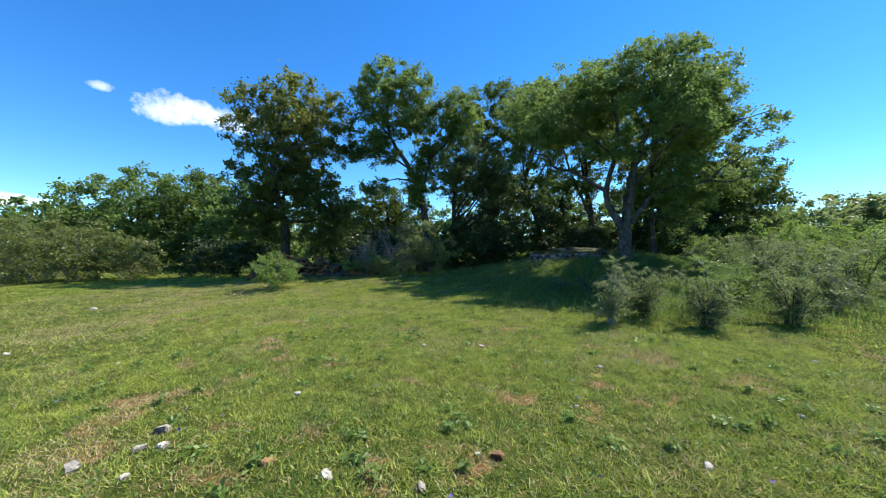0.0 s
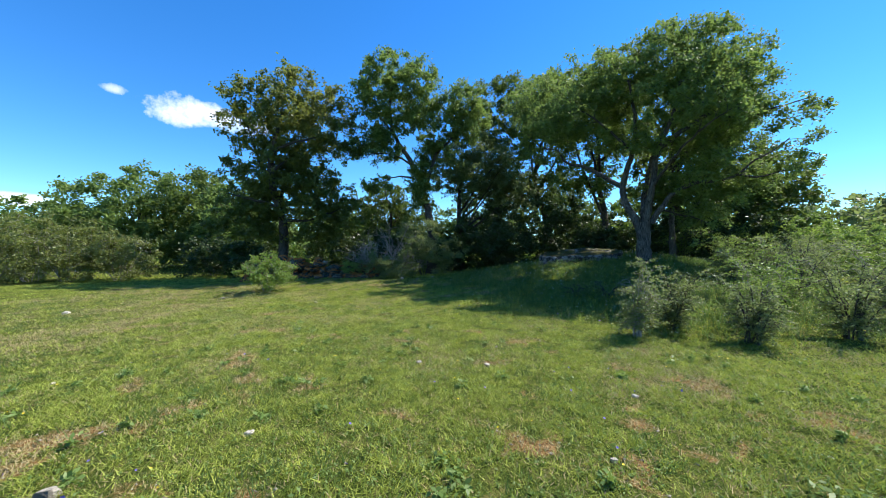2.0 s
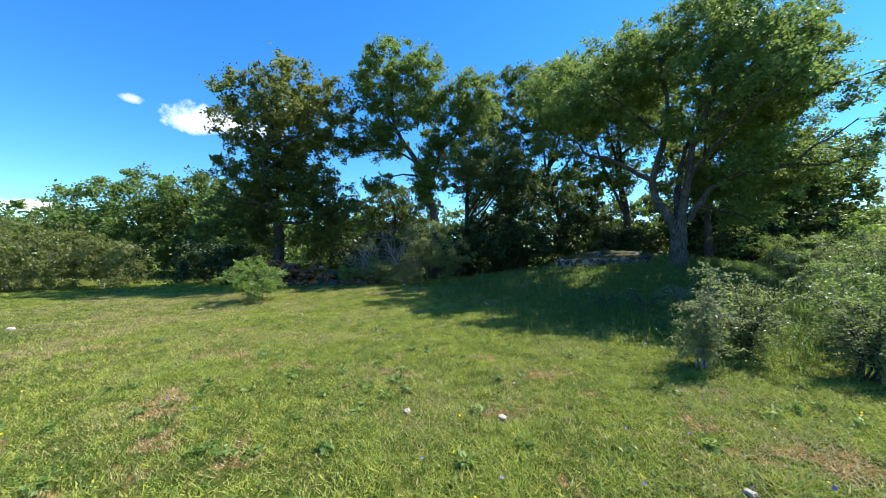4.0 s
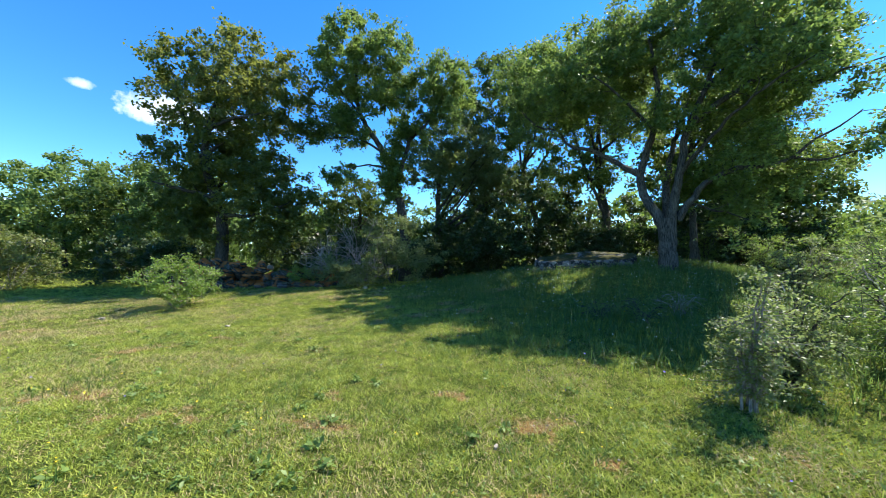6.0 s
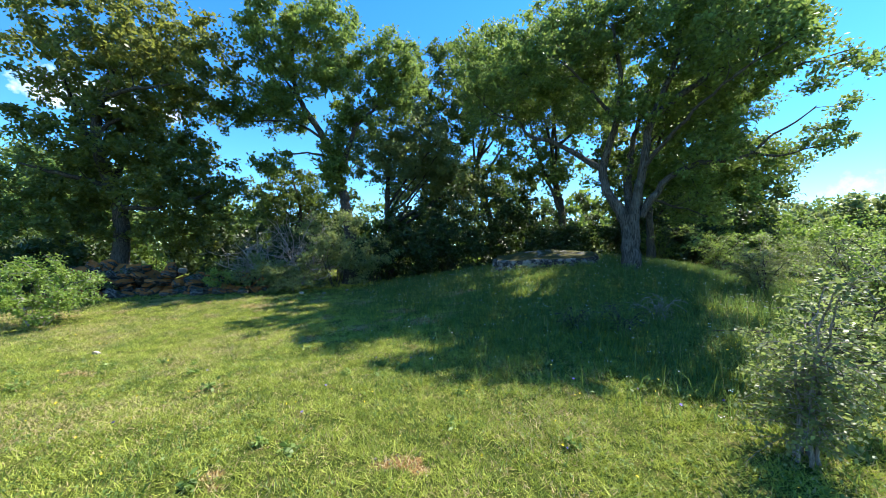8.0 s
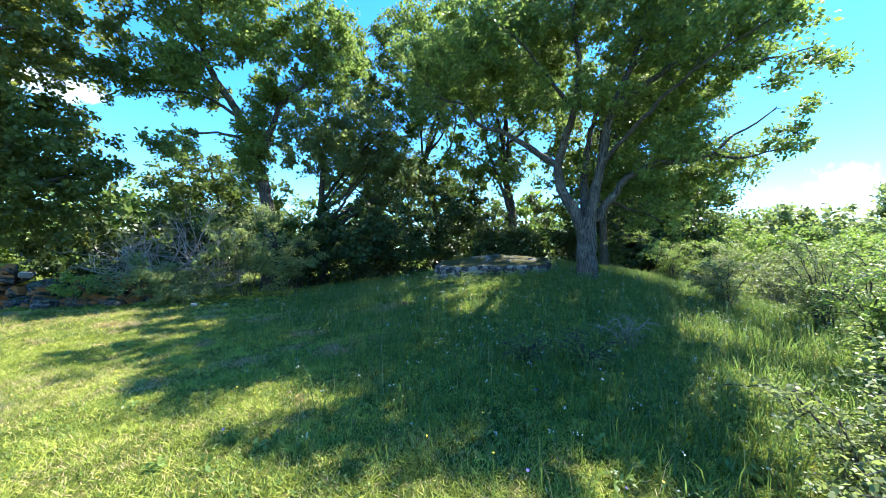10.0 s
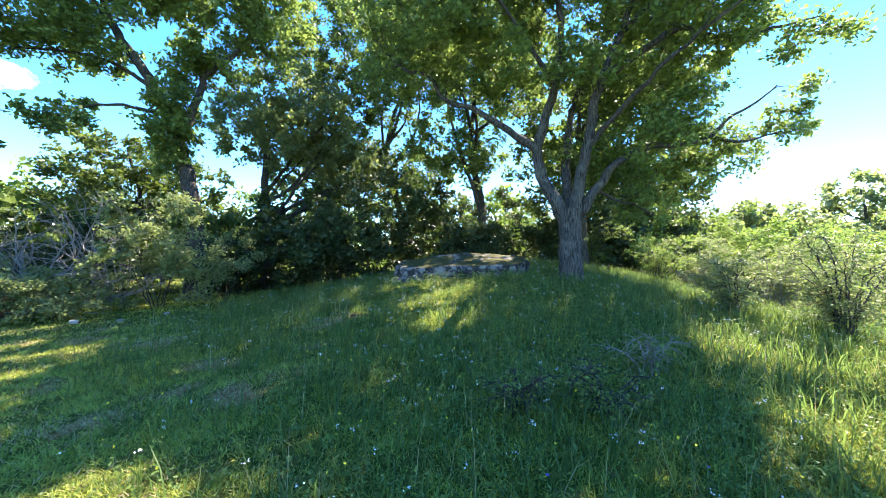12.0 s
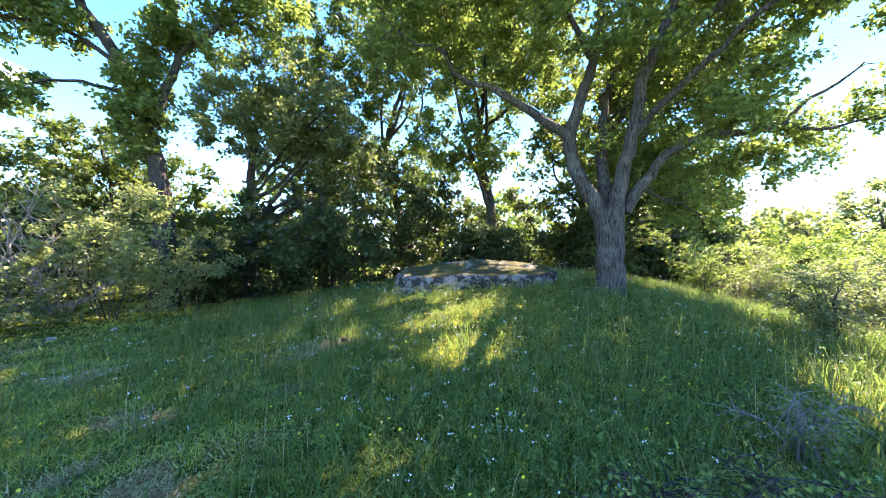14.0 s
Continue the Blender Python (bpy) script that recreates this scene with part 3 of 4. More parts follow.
tree(8.5, 13.8, 6.5, [((1.4, 0.3, 5.2), (1.4, 1.2, 1.0), 20)], 12, DARK_LEAF, "slender dark-barked oak standing close behind the big oak", r=0.12)
tree(7.55, 17.7, 8.5, [((-0.3, -0.3, 7.2), (3.0, 2.3, 2.2), 70), ((-0.6, 0, 4.0), (2.0, 1.5, 1.2), 18), ((-2.8, -1.0, 6.9), (1.8, 1.6, 1.3), 30)], 13, OAK_LEAF,
     "straight oak with a forked dark trunk behind the slab", r=0.2, limbs=6)
tree(6.4, 22.4, 11, [((-1.9, -0.6, 8.8), (3.5, 2.6, 2.8), 84), ((-0.2, -0.5, 4.6), (2.2, 1.6, 1.2), 22)], 14, DARK_LEAF,
     "tall oak with a slightly bowed dark trunk", r=0.24, limbs=6)
tree(1.15, 20.5, 8, [((0.6, 0.2, 5.7), (2.6, 2.0, 2.0), 58), ((2.6, 0.0, 4.4), (1.5, 1.3, 1.0), 16)], 15, GREY_LEAF,
     "low-forking oak with thin greyish foliage", r=0.22, limbs=6, fork=0.15)


def leaning_oak():
    g = gz(-0.4, 18.0)
    stems = [
        ([(-0.4, 18.0, g), (-0.42, 18.0, 1.6), (-0.5, 18.0, 2.7), (-0.85, 18.1, 4.2), (-1.45, 18.2, 5.7), (-2.3, 18.3, 7.1), (-2.5, 18.1, 8.4), (-2.3, 17.9, 9.6)], 0.25, 0.04),
        ([(-0.75, 18.05, 4.4), (-0.4, 18.0, 5.6), (-0.2, 17.9, 6.1), (0.45, 17.7, 6.7), (0.9, 17.5, 7.4), (1.2, 17.4, 8.3)], 0.12, 0.015),
        ([(-1.4, 18.2, 5.6), (-2.3, 18.3, 6.1), (-3.2, 18.4, 6.2), (-4.3, 18.5, 6.1)], 0.06, 0.01),
        ([(-1.1, 18.1, 4.9), (-1.9, 18.0, 5.0), (-2.7, 18.0, 4.8), (-3.3, 18.0, 4.4)], 0.05, 0.01),
        ([(-2.2, 18.3, 7.0), (-3.0, 18.0, 7.9), (-3.6, 17.8, 8.6)], 0.06, 0.01),
    ]
    crowns = [((-2.0, 18.0, 9.2), (2.2, 1.9, 1.6), 135), ((-3.3, 18.3, 6.4), (1.5, 1.0, 0.6), 44), ((0.9, 17.5, 7.9), (1.3, 1.2, 1.4), 74), ((-0.9, 17.9, 7.6), (1.2, 1.0, 1.0), 34),
              ((-0.95, 18.05, 4.9), (0.5, 0.5, 1.5), 44), ((-0.2, 17.9, 6.4), (0.8, 0.7, 0.6), 20), ((-3.0, 18.0, 4.6), (0.7, 0.6, 0.4), 9), ((-2.9, 18.0, 7.6), (1.0, 1.0, 0.8), 24)]
    crowns = [(c, r, int(n * 1.35)) for c, r, n in crowns]
    plant("oak_tree", "tall leaning oak with an ivy-clad trunk and open crown", "tree", stems, crowns, 16, OAK_LEAF, BARK_DARK, leaf=0.115, per=110,
          clump=0.4, sides=14, twigs=2, up=0.6, shell=0.45, group="oaks of the grove")


leaning_oak()
tree(-7.5, 17.6, 9.8, [((0.3, 0.2, 7.3), (3.2, 2.2, 2.4), 90), ((0.0, 0.2, 4.4), (3.1, 1.9, 1.7), 56), ((2.2, -0.6, 2.8), (1.6, 1.3, 1.5), 26), ((-1.5, 0.0, 2.4), (2.0, 1.1, 1.2), 22)], 17, OLIVE_LEAF,
     "broad round-crowned oak with olive-tinged leaves behind the ruined wall", r=0.27, limbs=8, per=88)
tree(13.0, 15.6, 6.0, [((0.0, 0.0, 3.4), (2.0, 2.0, 2.1), 56)], 18, DARK_LEAF, "dense dark holm oak beside the big oak", r=0.2, limbs=6)
tree(10.6, 16.4, 6.8, [((0.0, 0.0, 4.0), (2.0, 2.0, 2.6), 46)], 19, DARK_LEAF, "dark dense oak among the undergrowth", r=0.16, limbs=5)
tree(3.6, 24.5, 8, [((0.0, 0.0, 5.4), (3.0, 2.4, 2.6), 46)], 20, DARK_LEAF, "shaded oak at the back of the grove", r=0.18, limbs=5)
tree(-3.6, 23.5, 6.5, [((0.0, 0.0, 3.6), (2.6, 2.0, 2.0), 40)], 21, DARK_LEAF, "shaded young oak behind the ruined wall", r=0.15, limbs=5)

# outlying trees of the pasture
OUT = [(-23.5, 28.5, 7.8, 5.2, 4.6, OAK_LEAF), (-17.5, 27.0, 6.8, 3.6, 3.2, DARK_LEAF), (-13.5, 26.0, 6.2, 3.4, 3.0, OAK_LEAF), (-20.0, 31.0, 8.6, 2.2, 2.2, DARK_LEAF),
       (-34, 34, 5.6, 4.5, 4, DARK_LEAF), (-42, 40, 6.5, 5, 4, DARK_LEAF), (-10, 38, 5.5, 5, 4, OAK_LEAF), (-3, 42, 5.5, 5, 4, DARK_LEAF), (5, 40, 6, 5, 4, OAK_LEAF),
       (13, 36, 6, 5, 4, DARK_LEAF), (21, 32, 5.5, 4.5, 4, OAK_LEAF), (28, 26, 5.6, 4.5, 4, GREY_LEAF), (33, 25, 5.4, 4, 4, DARK_LEAF), (21, 15.5, 3.9, 2.3, 2.2, GREY_LEAF),
       (35, 16.8, 7.4, 3.2, 3, GREY_LEAF), (17.5, 21, 5.0, 3, 3, DARK_LEAF), (-30, 27, 5.0, 4, 3.4, OAK_LEAF)]
for k, (x, y, h, rx, ry, mat) in enumerate(OUT):
    fine = k < 4 or k in (13, 15)
    tree(x, y, h, [((0, 0, h * 0.5), (rx, ry, h * 0.5), int(16 * rx) if fine else 50)], 40 + k, mat, "low round oak standing in the far pasture", r=0.16, limbs=5,
         per=95 if fine else 60, clump=0.75, leaf=0.22 if fine else 0.31, thick=3.4 if fine else 2.0, twigs=0, group="far pasture oaks")


# scrub along the far edge of the pasture
def far_scrub():
    rng = np.random.default_rng(91)
    a = rng.uniform(-1.35, 1.35, 900)
    d = 62 + 12 * fbm(a, 0 * a, 4.0, 5) + rng.normal(size=900) * 2
    x, y = np.sin(a) * d, 4 + np.cos(a) * d
    tall = 1.6 + 3.2 * fbm(a, 0 * a, 9.0, 8)
    z = ground_z(x, y) + rng.random(900) * tall
    at = np.repeat(np.stack([x, y, z], -1), 40, axis=0)
    v, f = leaf_shapes(at + rng.normal(size=at.shape) * [0.8, 0.8, 0.45], 0.55, rng, 0.6, 0.3)
    tagged(new("far_scrub", np_mesh("far_scrub", v, [f], DARK_LEAF)), "dark green scrub along the far edge of the pasture", "scrub", kind="stuff")


far_scrub()


# ---- shrubs ----
def shrub(x, y, r, h, seed, leaf_mat, label, n=14, per=180, leaf=0.05, clump=0.28, bark=BARK_DARK, group="", stalks=6, twigs=4, low=0.42, rise=0.62):
    rng = np.random.default_rng(seed)
    g = gz(x, y)
    stems = []
    for k in range(stalks):
        a = rng.uniform(0, 2 * np.pi)
        q = r * rng.uniform(0.3, 0.9)
        e = np.array((x + math.cos(a) * q, y + math.sin(a) * q, g + h * rng.uniform(0.55, 0.95)))
        s = np.array((x + math.cos(a) * 0.1 * r, y + math.sin(a) * 0.1 * r, g - 0.03))
        if k == 0:
            s = np.array((x, y, g - 0.03))
        stems.append(([s, s + (e - s) * 0.5 + rng.normal(size=3) * 0.1 * r + [0, 0, 0.08 * h], e], 0.004 + 0.003 * h, 0.002))
    return plant("shrub", label, "shrub", stems, [((x, y, g + h * rise), (r, r, h * low), n)], seed, leaf_mat, bark, leaf, per, clump, 6,
                 twigs, False, 0.4, 0.5, group, "stem", 0.8)


NEAR = [(3.2, 6.5, 0.42, 1.15, GREY_LEAF), (4.1, 7.0, 0.6, 1.05, GREY_LEAF), (4.7, 6.1, 0.6, 0.95, GREY_LEAF), (5.6, 7.1, 0.8, 1.3, LIME_LEAF),
        (6.4, 6.3, 0.8, 1.25, GREY_LEAF), (6.9, 8.0, 0.9, 1.35, LIME_LEAF), (8.2, 7.2, 0.9, 1.4, GREY_LEAF), (8.6, 9.3, 0.9, 1.35, GREY_LEAF),
        (3.9, 9.1, 0.35, 0.38, WEED), (4.7, 9.35, 0.35, 0.42, WEED), (3.3, 9.35, 0.28, 0.3, WEED), (9.8, 8.1, 1.1, 1.5, LIME_LEAF), (9.9, 10.6, 0.9, 1.2, GREY_LEAF),
        (7.8, 10.2, 0.6, 0.8, GREY_LEAF), (9.2, 12.4, 0.8, 1.1, LIME_LEAF), (10.4, 12.2, 0.9, 1.3, GREY_LEAF), (8.9, 14.0, 0.9, 1.4, LIME_LEAF)]


def thorn_shrub(x, y, r, h, seed, leaf_mat, bark):
    """A thorn shrub: arching stems from one foot, each with side sprays that carry rows of small leaves."""
    rng = np.random.default_rng(seed)
    root = tagged(new("shrub"), "straggly small-leaved thorn shrub with arching twigs in high grass", "shrub", "thorn shrubs by the mound")
    root.location = (x, y, gz(x, y))
    sprays, spots = [], []
    for k in range(int(7 + 9 * r)):
        a, q = rng.uniform(0, 2 * np.pi), r * rng.uniform(0.2, 1.25)
        out = np.array((math.cos(a), math.sin(a), 0.0))
        top = h * rng.uniform(0.45, 1.15)
        foot = out * 0.07 + np.array((0, 0, -0.04))
        line = smooth_line([foot, out * q * 0.25 + [0, 0, top * 0.5], out * q * 0.65 + [0, 0, top * 0.92], out * q + [0, 0, top * rng.uniform(0.75, 1.0)]], 0.07)
        line[1:] += rng.normal(size=(len(line) - 1, 3)) * 0.012
        t = tube(line, np.linspace(0.009 + 0.004 * h, 0.003, len(line)), 5)
        put("stem", np_mesh("thorn_stem", t[0], [t[1]], bark, True), root)
        for _ in range(int(12 + 8 * h)):
            f = rng.uniform(0.22, 1.0)
            p = line[int(f * (len(line) - 1))]
            d = unit(rng.normal(size=3) * [1, 1, 0.5] + out * 0.5 + [0, 0, 0.25])
            long = rng.uniform(0.12, 0.36) * (1.2 - 0.5 * f) * (0.6 + 0.5 * h)
            u = np.linspace(0, 1, 5)[:, None]
            twig = p + d * long * u + np.array((0, 0, -0.25 * long)) * u**2
            sprays.append(tube(twig, np.linspace(0.004, 0.0015, 5), 3))
            n = int((27 if h > 0.5 else 9) * long / 0.25 * rng.uniform(0.4, 1.4))
            w = rng.uniform(0.1, 1.05, (n, 1))
            spots.append(p + d * long * w + np.array((0, 0, -0.25 * long)) * w**2 + rng.normal(size=(n, 3)) * [0.022, 0.022, 0.012])
    v, f = joined(sprays)
    put("branchwork", np_mesh("thorn_branchwork", v, [f], bark, True), root, kind="stuff")
    spots = np.concatenate(spots)
    spots = spots[spots[:, 2] > 0.06]
    v, f = leaf_shapes(spots, 0.034 if h > 0.5 else 0.028, rng, 0.7, 0.3)
    put("crown", np_mesh("thorn_crown", v, [f], leaf_mat), root, kind="stuff")


for k, (x, y, r, h, mat) in enumerate(NEAR):
    thorn_shrub(x, y, r * 0.95, h * 0.95, 100 + k, mat, DEADWOOD if k % 3 == 0 else BARK)

LIME = [(12.2, 12.2, 1.5, 2.2), (14.4, 11.6, 1.8, 2.5), (16.8, 12.4, 2.0, 2.5), (13.0, 14.0, 1.5, 1.9), (11.2, 13.6, 1.1, 1.6), (18.5, 10.4, 2.0, 2.4), (15.4, 9.2, 1.6, 2.0), (12.6, 9.6, 1.3, 1.7)]
for k, (x, y, r, h) in enumerate(LIME):
    shrub(x, y, r, h, 130 + k, LIME_LEAF if k not in (3, 7) else GREY_LEAF, "bushy yellow-green hawthorn thicket in full leaf", n=52, per=120, leaf=0.066, clump=0.36, twigs=1, group="yellow-green thicket", stalks=8)

HEDGE = [(-14.9, 17.3, 1.5, 2.2, HEDGE_LEAF), (-16.7, 16.8, 1.9, 2.7, HEDGE_LEAF), (-18.6, 17.0, 2.0, 2.9, HEDGE_LEAF), (-20.6, 17.4, 2.0, 2.9, HEDGE_LEAF), (-22.8, 18.0, 2.2, 2.8, HEDGE_LEAF),
         (-25.0, 19.0, 2.4, 3.0, HEDGE_LEAF), (-12.6, 22.0, 2.0, 2.2, DARK_LEAF)]
for k, (x, y, r, h, mat) in enumerate(HEDGE):
    shrub(x, y, r, h, 150 + k, mat, "dense twiggy hedge bush at the meadow edge", n=84, per=95, leaf=0.105, clump=0.46, bark=DEADWOOD, group="hedge bushes", stalks=14, twigs=4, low=0.56, rise=0.5)

shrub(-5.7, 12.6, 0.9, 1.15, 160, LIME_LEAF, "low straggly briar with bare lower twigs", n=95, per=95, leaf=0.055, clump=0.2, bark=DEADWOOD, stalks=14, low=0.5, rise=0.55)
shrub(-0.75, 16.4, 1.1, 2.5, 161, GREY_LEAF, "tall grey-green shrub at the end of the ruined wall", n=70, per=150, leaf=0.075, clump=0.36, low=0.52, rise=0.5)
shrub(-2.7, 15.8, 0.75, 1.05, 162, GREY_LEAF, "low grey-green shrub against the ruined wall", n=40, per=140, leaf=0.06, clump=0.3, low=0.52, rise=0.46)
shrub(-1.9, 15.4, 0.5, 0.7, 166, GREY_LEAF, "low grey-green shrub in front of the ruined wall", n=28, per=130, leaf=0.055, clump=0.28, low=0.52, rise=0.46)
shrub(-0.4, 22.6, 1.4, 2.5, 167, LIME_LEAF, "bright yellow-green shrub behind the grove", n=40, per=110, leaf=0.12, clump=0.42, low=0.52, rise=0.5)
shrub(-6.9, 15.4, 0.6, 0.7, 164, GREY_LEAF, "low bramble at the foot of the ruined wall", n=18, per=130, leaf=0.05, clump=0.26)
shrub(-3.7, 15.4, 0.5, 0.6, 165, LIME_LEAF, "low bramble at the foot of the ruined wall", n=14, per=130, leaf=0.05, clump=0.24)
shrub(0.4, 16.6, 0.8, 1.5, 163, GREY_LEAF, "small grey-green shrub in the shade", n=20, per=170, leaf=0.055, clump=0.32)
# undergrowth shrubs, their leaf colour darkened to deepen the shade under the crowns
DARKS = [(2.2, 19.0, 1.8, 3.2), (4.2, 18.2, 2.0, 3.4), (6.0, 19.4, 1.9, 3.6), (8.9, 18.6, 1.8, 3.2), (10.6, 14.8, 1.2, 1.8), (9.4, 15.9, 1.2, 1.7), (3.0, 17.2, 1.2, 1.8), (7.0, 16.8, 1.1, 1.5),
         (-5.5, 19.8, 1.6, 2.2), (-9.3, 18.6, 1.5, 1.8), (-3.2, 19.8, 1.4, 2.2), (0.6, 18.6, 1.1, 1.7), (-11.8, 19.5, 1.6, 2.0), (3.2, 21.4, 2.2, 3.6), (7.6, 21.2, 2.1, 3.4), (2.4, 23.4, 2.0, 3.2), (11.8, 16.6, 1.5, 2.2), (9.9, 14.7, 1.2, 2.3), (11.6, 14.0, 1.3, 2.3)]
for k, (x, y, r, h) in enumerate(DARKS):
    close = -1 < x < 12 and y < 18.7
    shrub(x, y, r, h, 170 + k, SHADE_LEAF, "dense green undergrowth shrub below the oaks, leaves darkened for shade", n=64, per=110 if close else 70, leaf=0.115 if close else 0.165, clump=0.42, low=0.52, rise=0.52, group="undergrowth shrubs", twigs=1)
BACK = [(-14, 27, 2.6, 4.2), (-10.5, 25, 2.4, 4.2), (-7, 24.5, 2.4, 4.0), (-4.5, 27, 2.6, 4.8), (-1.2, 25, 2.4, 4.4), (1.8, 26.5, 2.8, 5.2), (5.0, 27, 2.8, 5.2), (8.5, 25, 2.8, 5.0),
        (11.5, 23.5, 2.6, 4.6), (14.0, 21.5, 2.4, 3.8), (10.2, 20.6, 2.0, 3.8), (12.5, 18.6, 1.8, 3.0), (-1.0, 21.5, 1.8, 3.0), (-5.8, 22.0, 1.9, 3.2), (17.0, 18.0, 2.0, 2.8), (-18, 30, 3.0, 3.2), (-23, 33, 3.4, 3.4), (-29, 33, 3.4, 3.6), (-14, 33, 3.2, 3.4), (20.5, 22, 2.6, 3.0)]
for k, (x, y, r, h) in enumerate(BACK):
    shrub(x, y, r, h, 190 + k, (DARK_LEAF, OAK_LEAF, LIME_LEAF, DARK_LEAF)[k % 4], "leafy young oak scrub behind the grove", n=56, per=52, leaf=0.23, clump=0.55, low=0.55, rise=0.5, group="young oak scrub", twigs=0)


# a dead bush: bare grey twigs that fork again and again
def dead_bush(x, y, h, seed):
    rng = np.random.default_rng(seed)
    g = gz(x, y)
    root = tagged(new("dead_bush"), "bare grey dead bush with tangled twigs by the wall", "bush")
    root.location = (x, y, g)
    fine = []

    def fork(p, d, length, r, level):
        n = 5
        line = [p]
        for _ in range(n):
            d = unit(d + rng.normal(size=3) * 0.22)
            line.append(line[-1] + d * length / n)
        line = np.array(line)
        t = tube(line, np.linspace(r, r * 0.5, n + 1), 6 if level == 0 else 4)
        if level == 0:
            put("stem", np_mesh("dead_stem", t[0], [t[1]], DEADWOOD, True), root)
        else:
            fine.append(t)
        if level < 3:
            for _ in range(4 if level < 2 else 3):
                k = rng.integers(2, n + 1)
                fork(line[k], unit(d + rng.normal(size=3) * 0.7), length * rng.uniform(0.5, 0.75), r * 0.5, level + 1)

    for _ in range(7):
        fork(np.array((*(rng.normal(size=2) * 0.12), -0.05)), unit(np.array((*(rng.normal(size=2) * 0.55), 1.0))), h * rng.uniform(0.4, 0.6), 0.036, 0)
    v, f = joined(fine)
    put("twig_tangle", np_mesh("dead_twig_tangle", v, [f], DEADWOOD, True), root, kind="stuff")


dead_bush(-2.9, 17.0, 2.9, 5)
dead_bush(-1.9, 17.3, 2.5, 6)


# ---- stones ----
def stone_mesh(name, size, seed, mat, cuts=2, rough=0.16, boxy=0.5):
    """A broken stone: a box swollen part of the way to a ball, with chipped corners."""
    rng = np.random.default_rng(seed)
    bm = bmesh.new()
    bmesh.ops.create_cube(bm, size=2.0)
    bmesh.ops.subdivide_edges(bm, edges=bm.edges[:], cuts=cuts, use_grid_fill=True)
    shift = Vector(rng.uniform(0, 50, 3))
    for v in bm.verts:
        n = v.co.normalized()
        p = v.co * boxy + n * (1 - boxy) * 1.15
        p = p * (1 + rough * (noise.noise(n * 1.7 + shift) + 0.5 * noise.noise(n * 4.3 + shift)))
        v.co = Vector((p.x * size[0] / 2, p.y * size[1] / 2, p.z * size[2] / 2))
    me = bpy.data.meshes.new(name)
    bm.to_mesh(me)
    bm.free()
    me.materials.append(mat)
    return me


def capstone():
    """The big slab on the mound: a broken-edged layered block with a mossy top."""
    a, b = np.array((3.66, 14.17)), np.array((6.05, 12.73))
    mid = (a + b) / 2 + np.array((0.51, 0.86)) * 0.75
    turn = math.atan2(b[1] - a[1], b[0] - a[0])
    root = tagged(new("stone_slab"), "large flat grey limestone slab with mossy top lying on the mound", "stone")
    root.matrix_world = pose(mid[0], mid[1], 0.92, 0, -3, math.degrees(turn))
    half_w, half_d = 1.42, 0.8
    sides = 96
    for name, z0, z1, grow, mat in (("lower_bed", 0.0, 0.19, 1.0, LIMESTONE), ("upper_bed", 0.18, 0.37, 0.965, LIMESTONE)):
        verts, rings = [], 6
        ang = np.linspace(0, 2 * np.pi, sides, endpoint=False)
        edge = []
        for t in ang:
            c, s = math.cos(t), math.sin(t)
            k = (abs(c) ** 5 + abs(s) ** 5) ** -0.2
            edge.append((half_w * c * k, half_d * s * k))
        edge = np.array(edge) * grow
        jag = 0.06 * (value_noise(edge[:, 0] + 9, edge[:, 1] + z0 * 30, 3.0, 5) - 0.5) + 0.05 * (value_noise(edge[:, 0], edge[:, 1] + z0 * 17, 9.0, 8) - 0.5)
        edge = edge * (1 + jag[:, None] * 1.4)
        for k in range(rings):
            f = k / (rings - 1)
            dent = 0.035 * (value_noise(ang * 9, np.full(sides, f * 4 + z0 * 40), 1.0, 4) - 0.5) - 0.03 * (f > 0.9) - 0.015 * (f < 0.1)
            tilt = 0.17 * (edge[:, 1] / half_d + 1) / 2 * (z1 > 0.3) * f
            low = 0.05 * (value_noise(ang * 3, np.zeros(sides), 1.0, 31) - 0.5) * f
            verts.append(np.c_[edge * (1 + dent[:, None]), z0 + (z1 - z0) * f + tilt + low])
        top = verts[-1]
        for shrink in (0.9, 0.72, 0.5, 0.28, 0.1):
            ring = top.copy()
            ring[:, :2] *= shrink
            ring[:, 2] += 0.12 * (1 - shrink) + 0.04 * (value_noise(ring[:, 0], ring[:, 1], 3.0, 12) - 0.5)
            verts.append(ring)
        n = len(verts)
        v = np.concatenate(verts)
        i = np.arange(n - 1)[:, None] * sides + np.arange(sides)[None]
        j = np.arange(n - 1)[:, None] * sides + (np.arange(sides)[None] + 1) % sides
        quads = np.stack([i, j, j + sides, i + sides], -1).reshape(-1, 4)
        cap = np.arange((n - 1) * sides, n * sides)[None]
        put(name, np_mesh(name, v, [quads, cap], mat, False), root)


capstone()


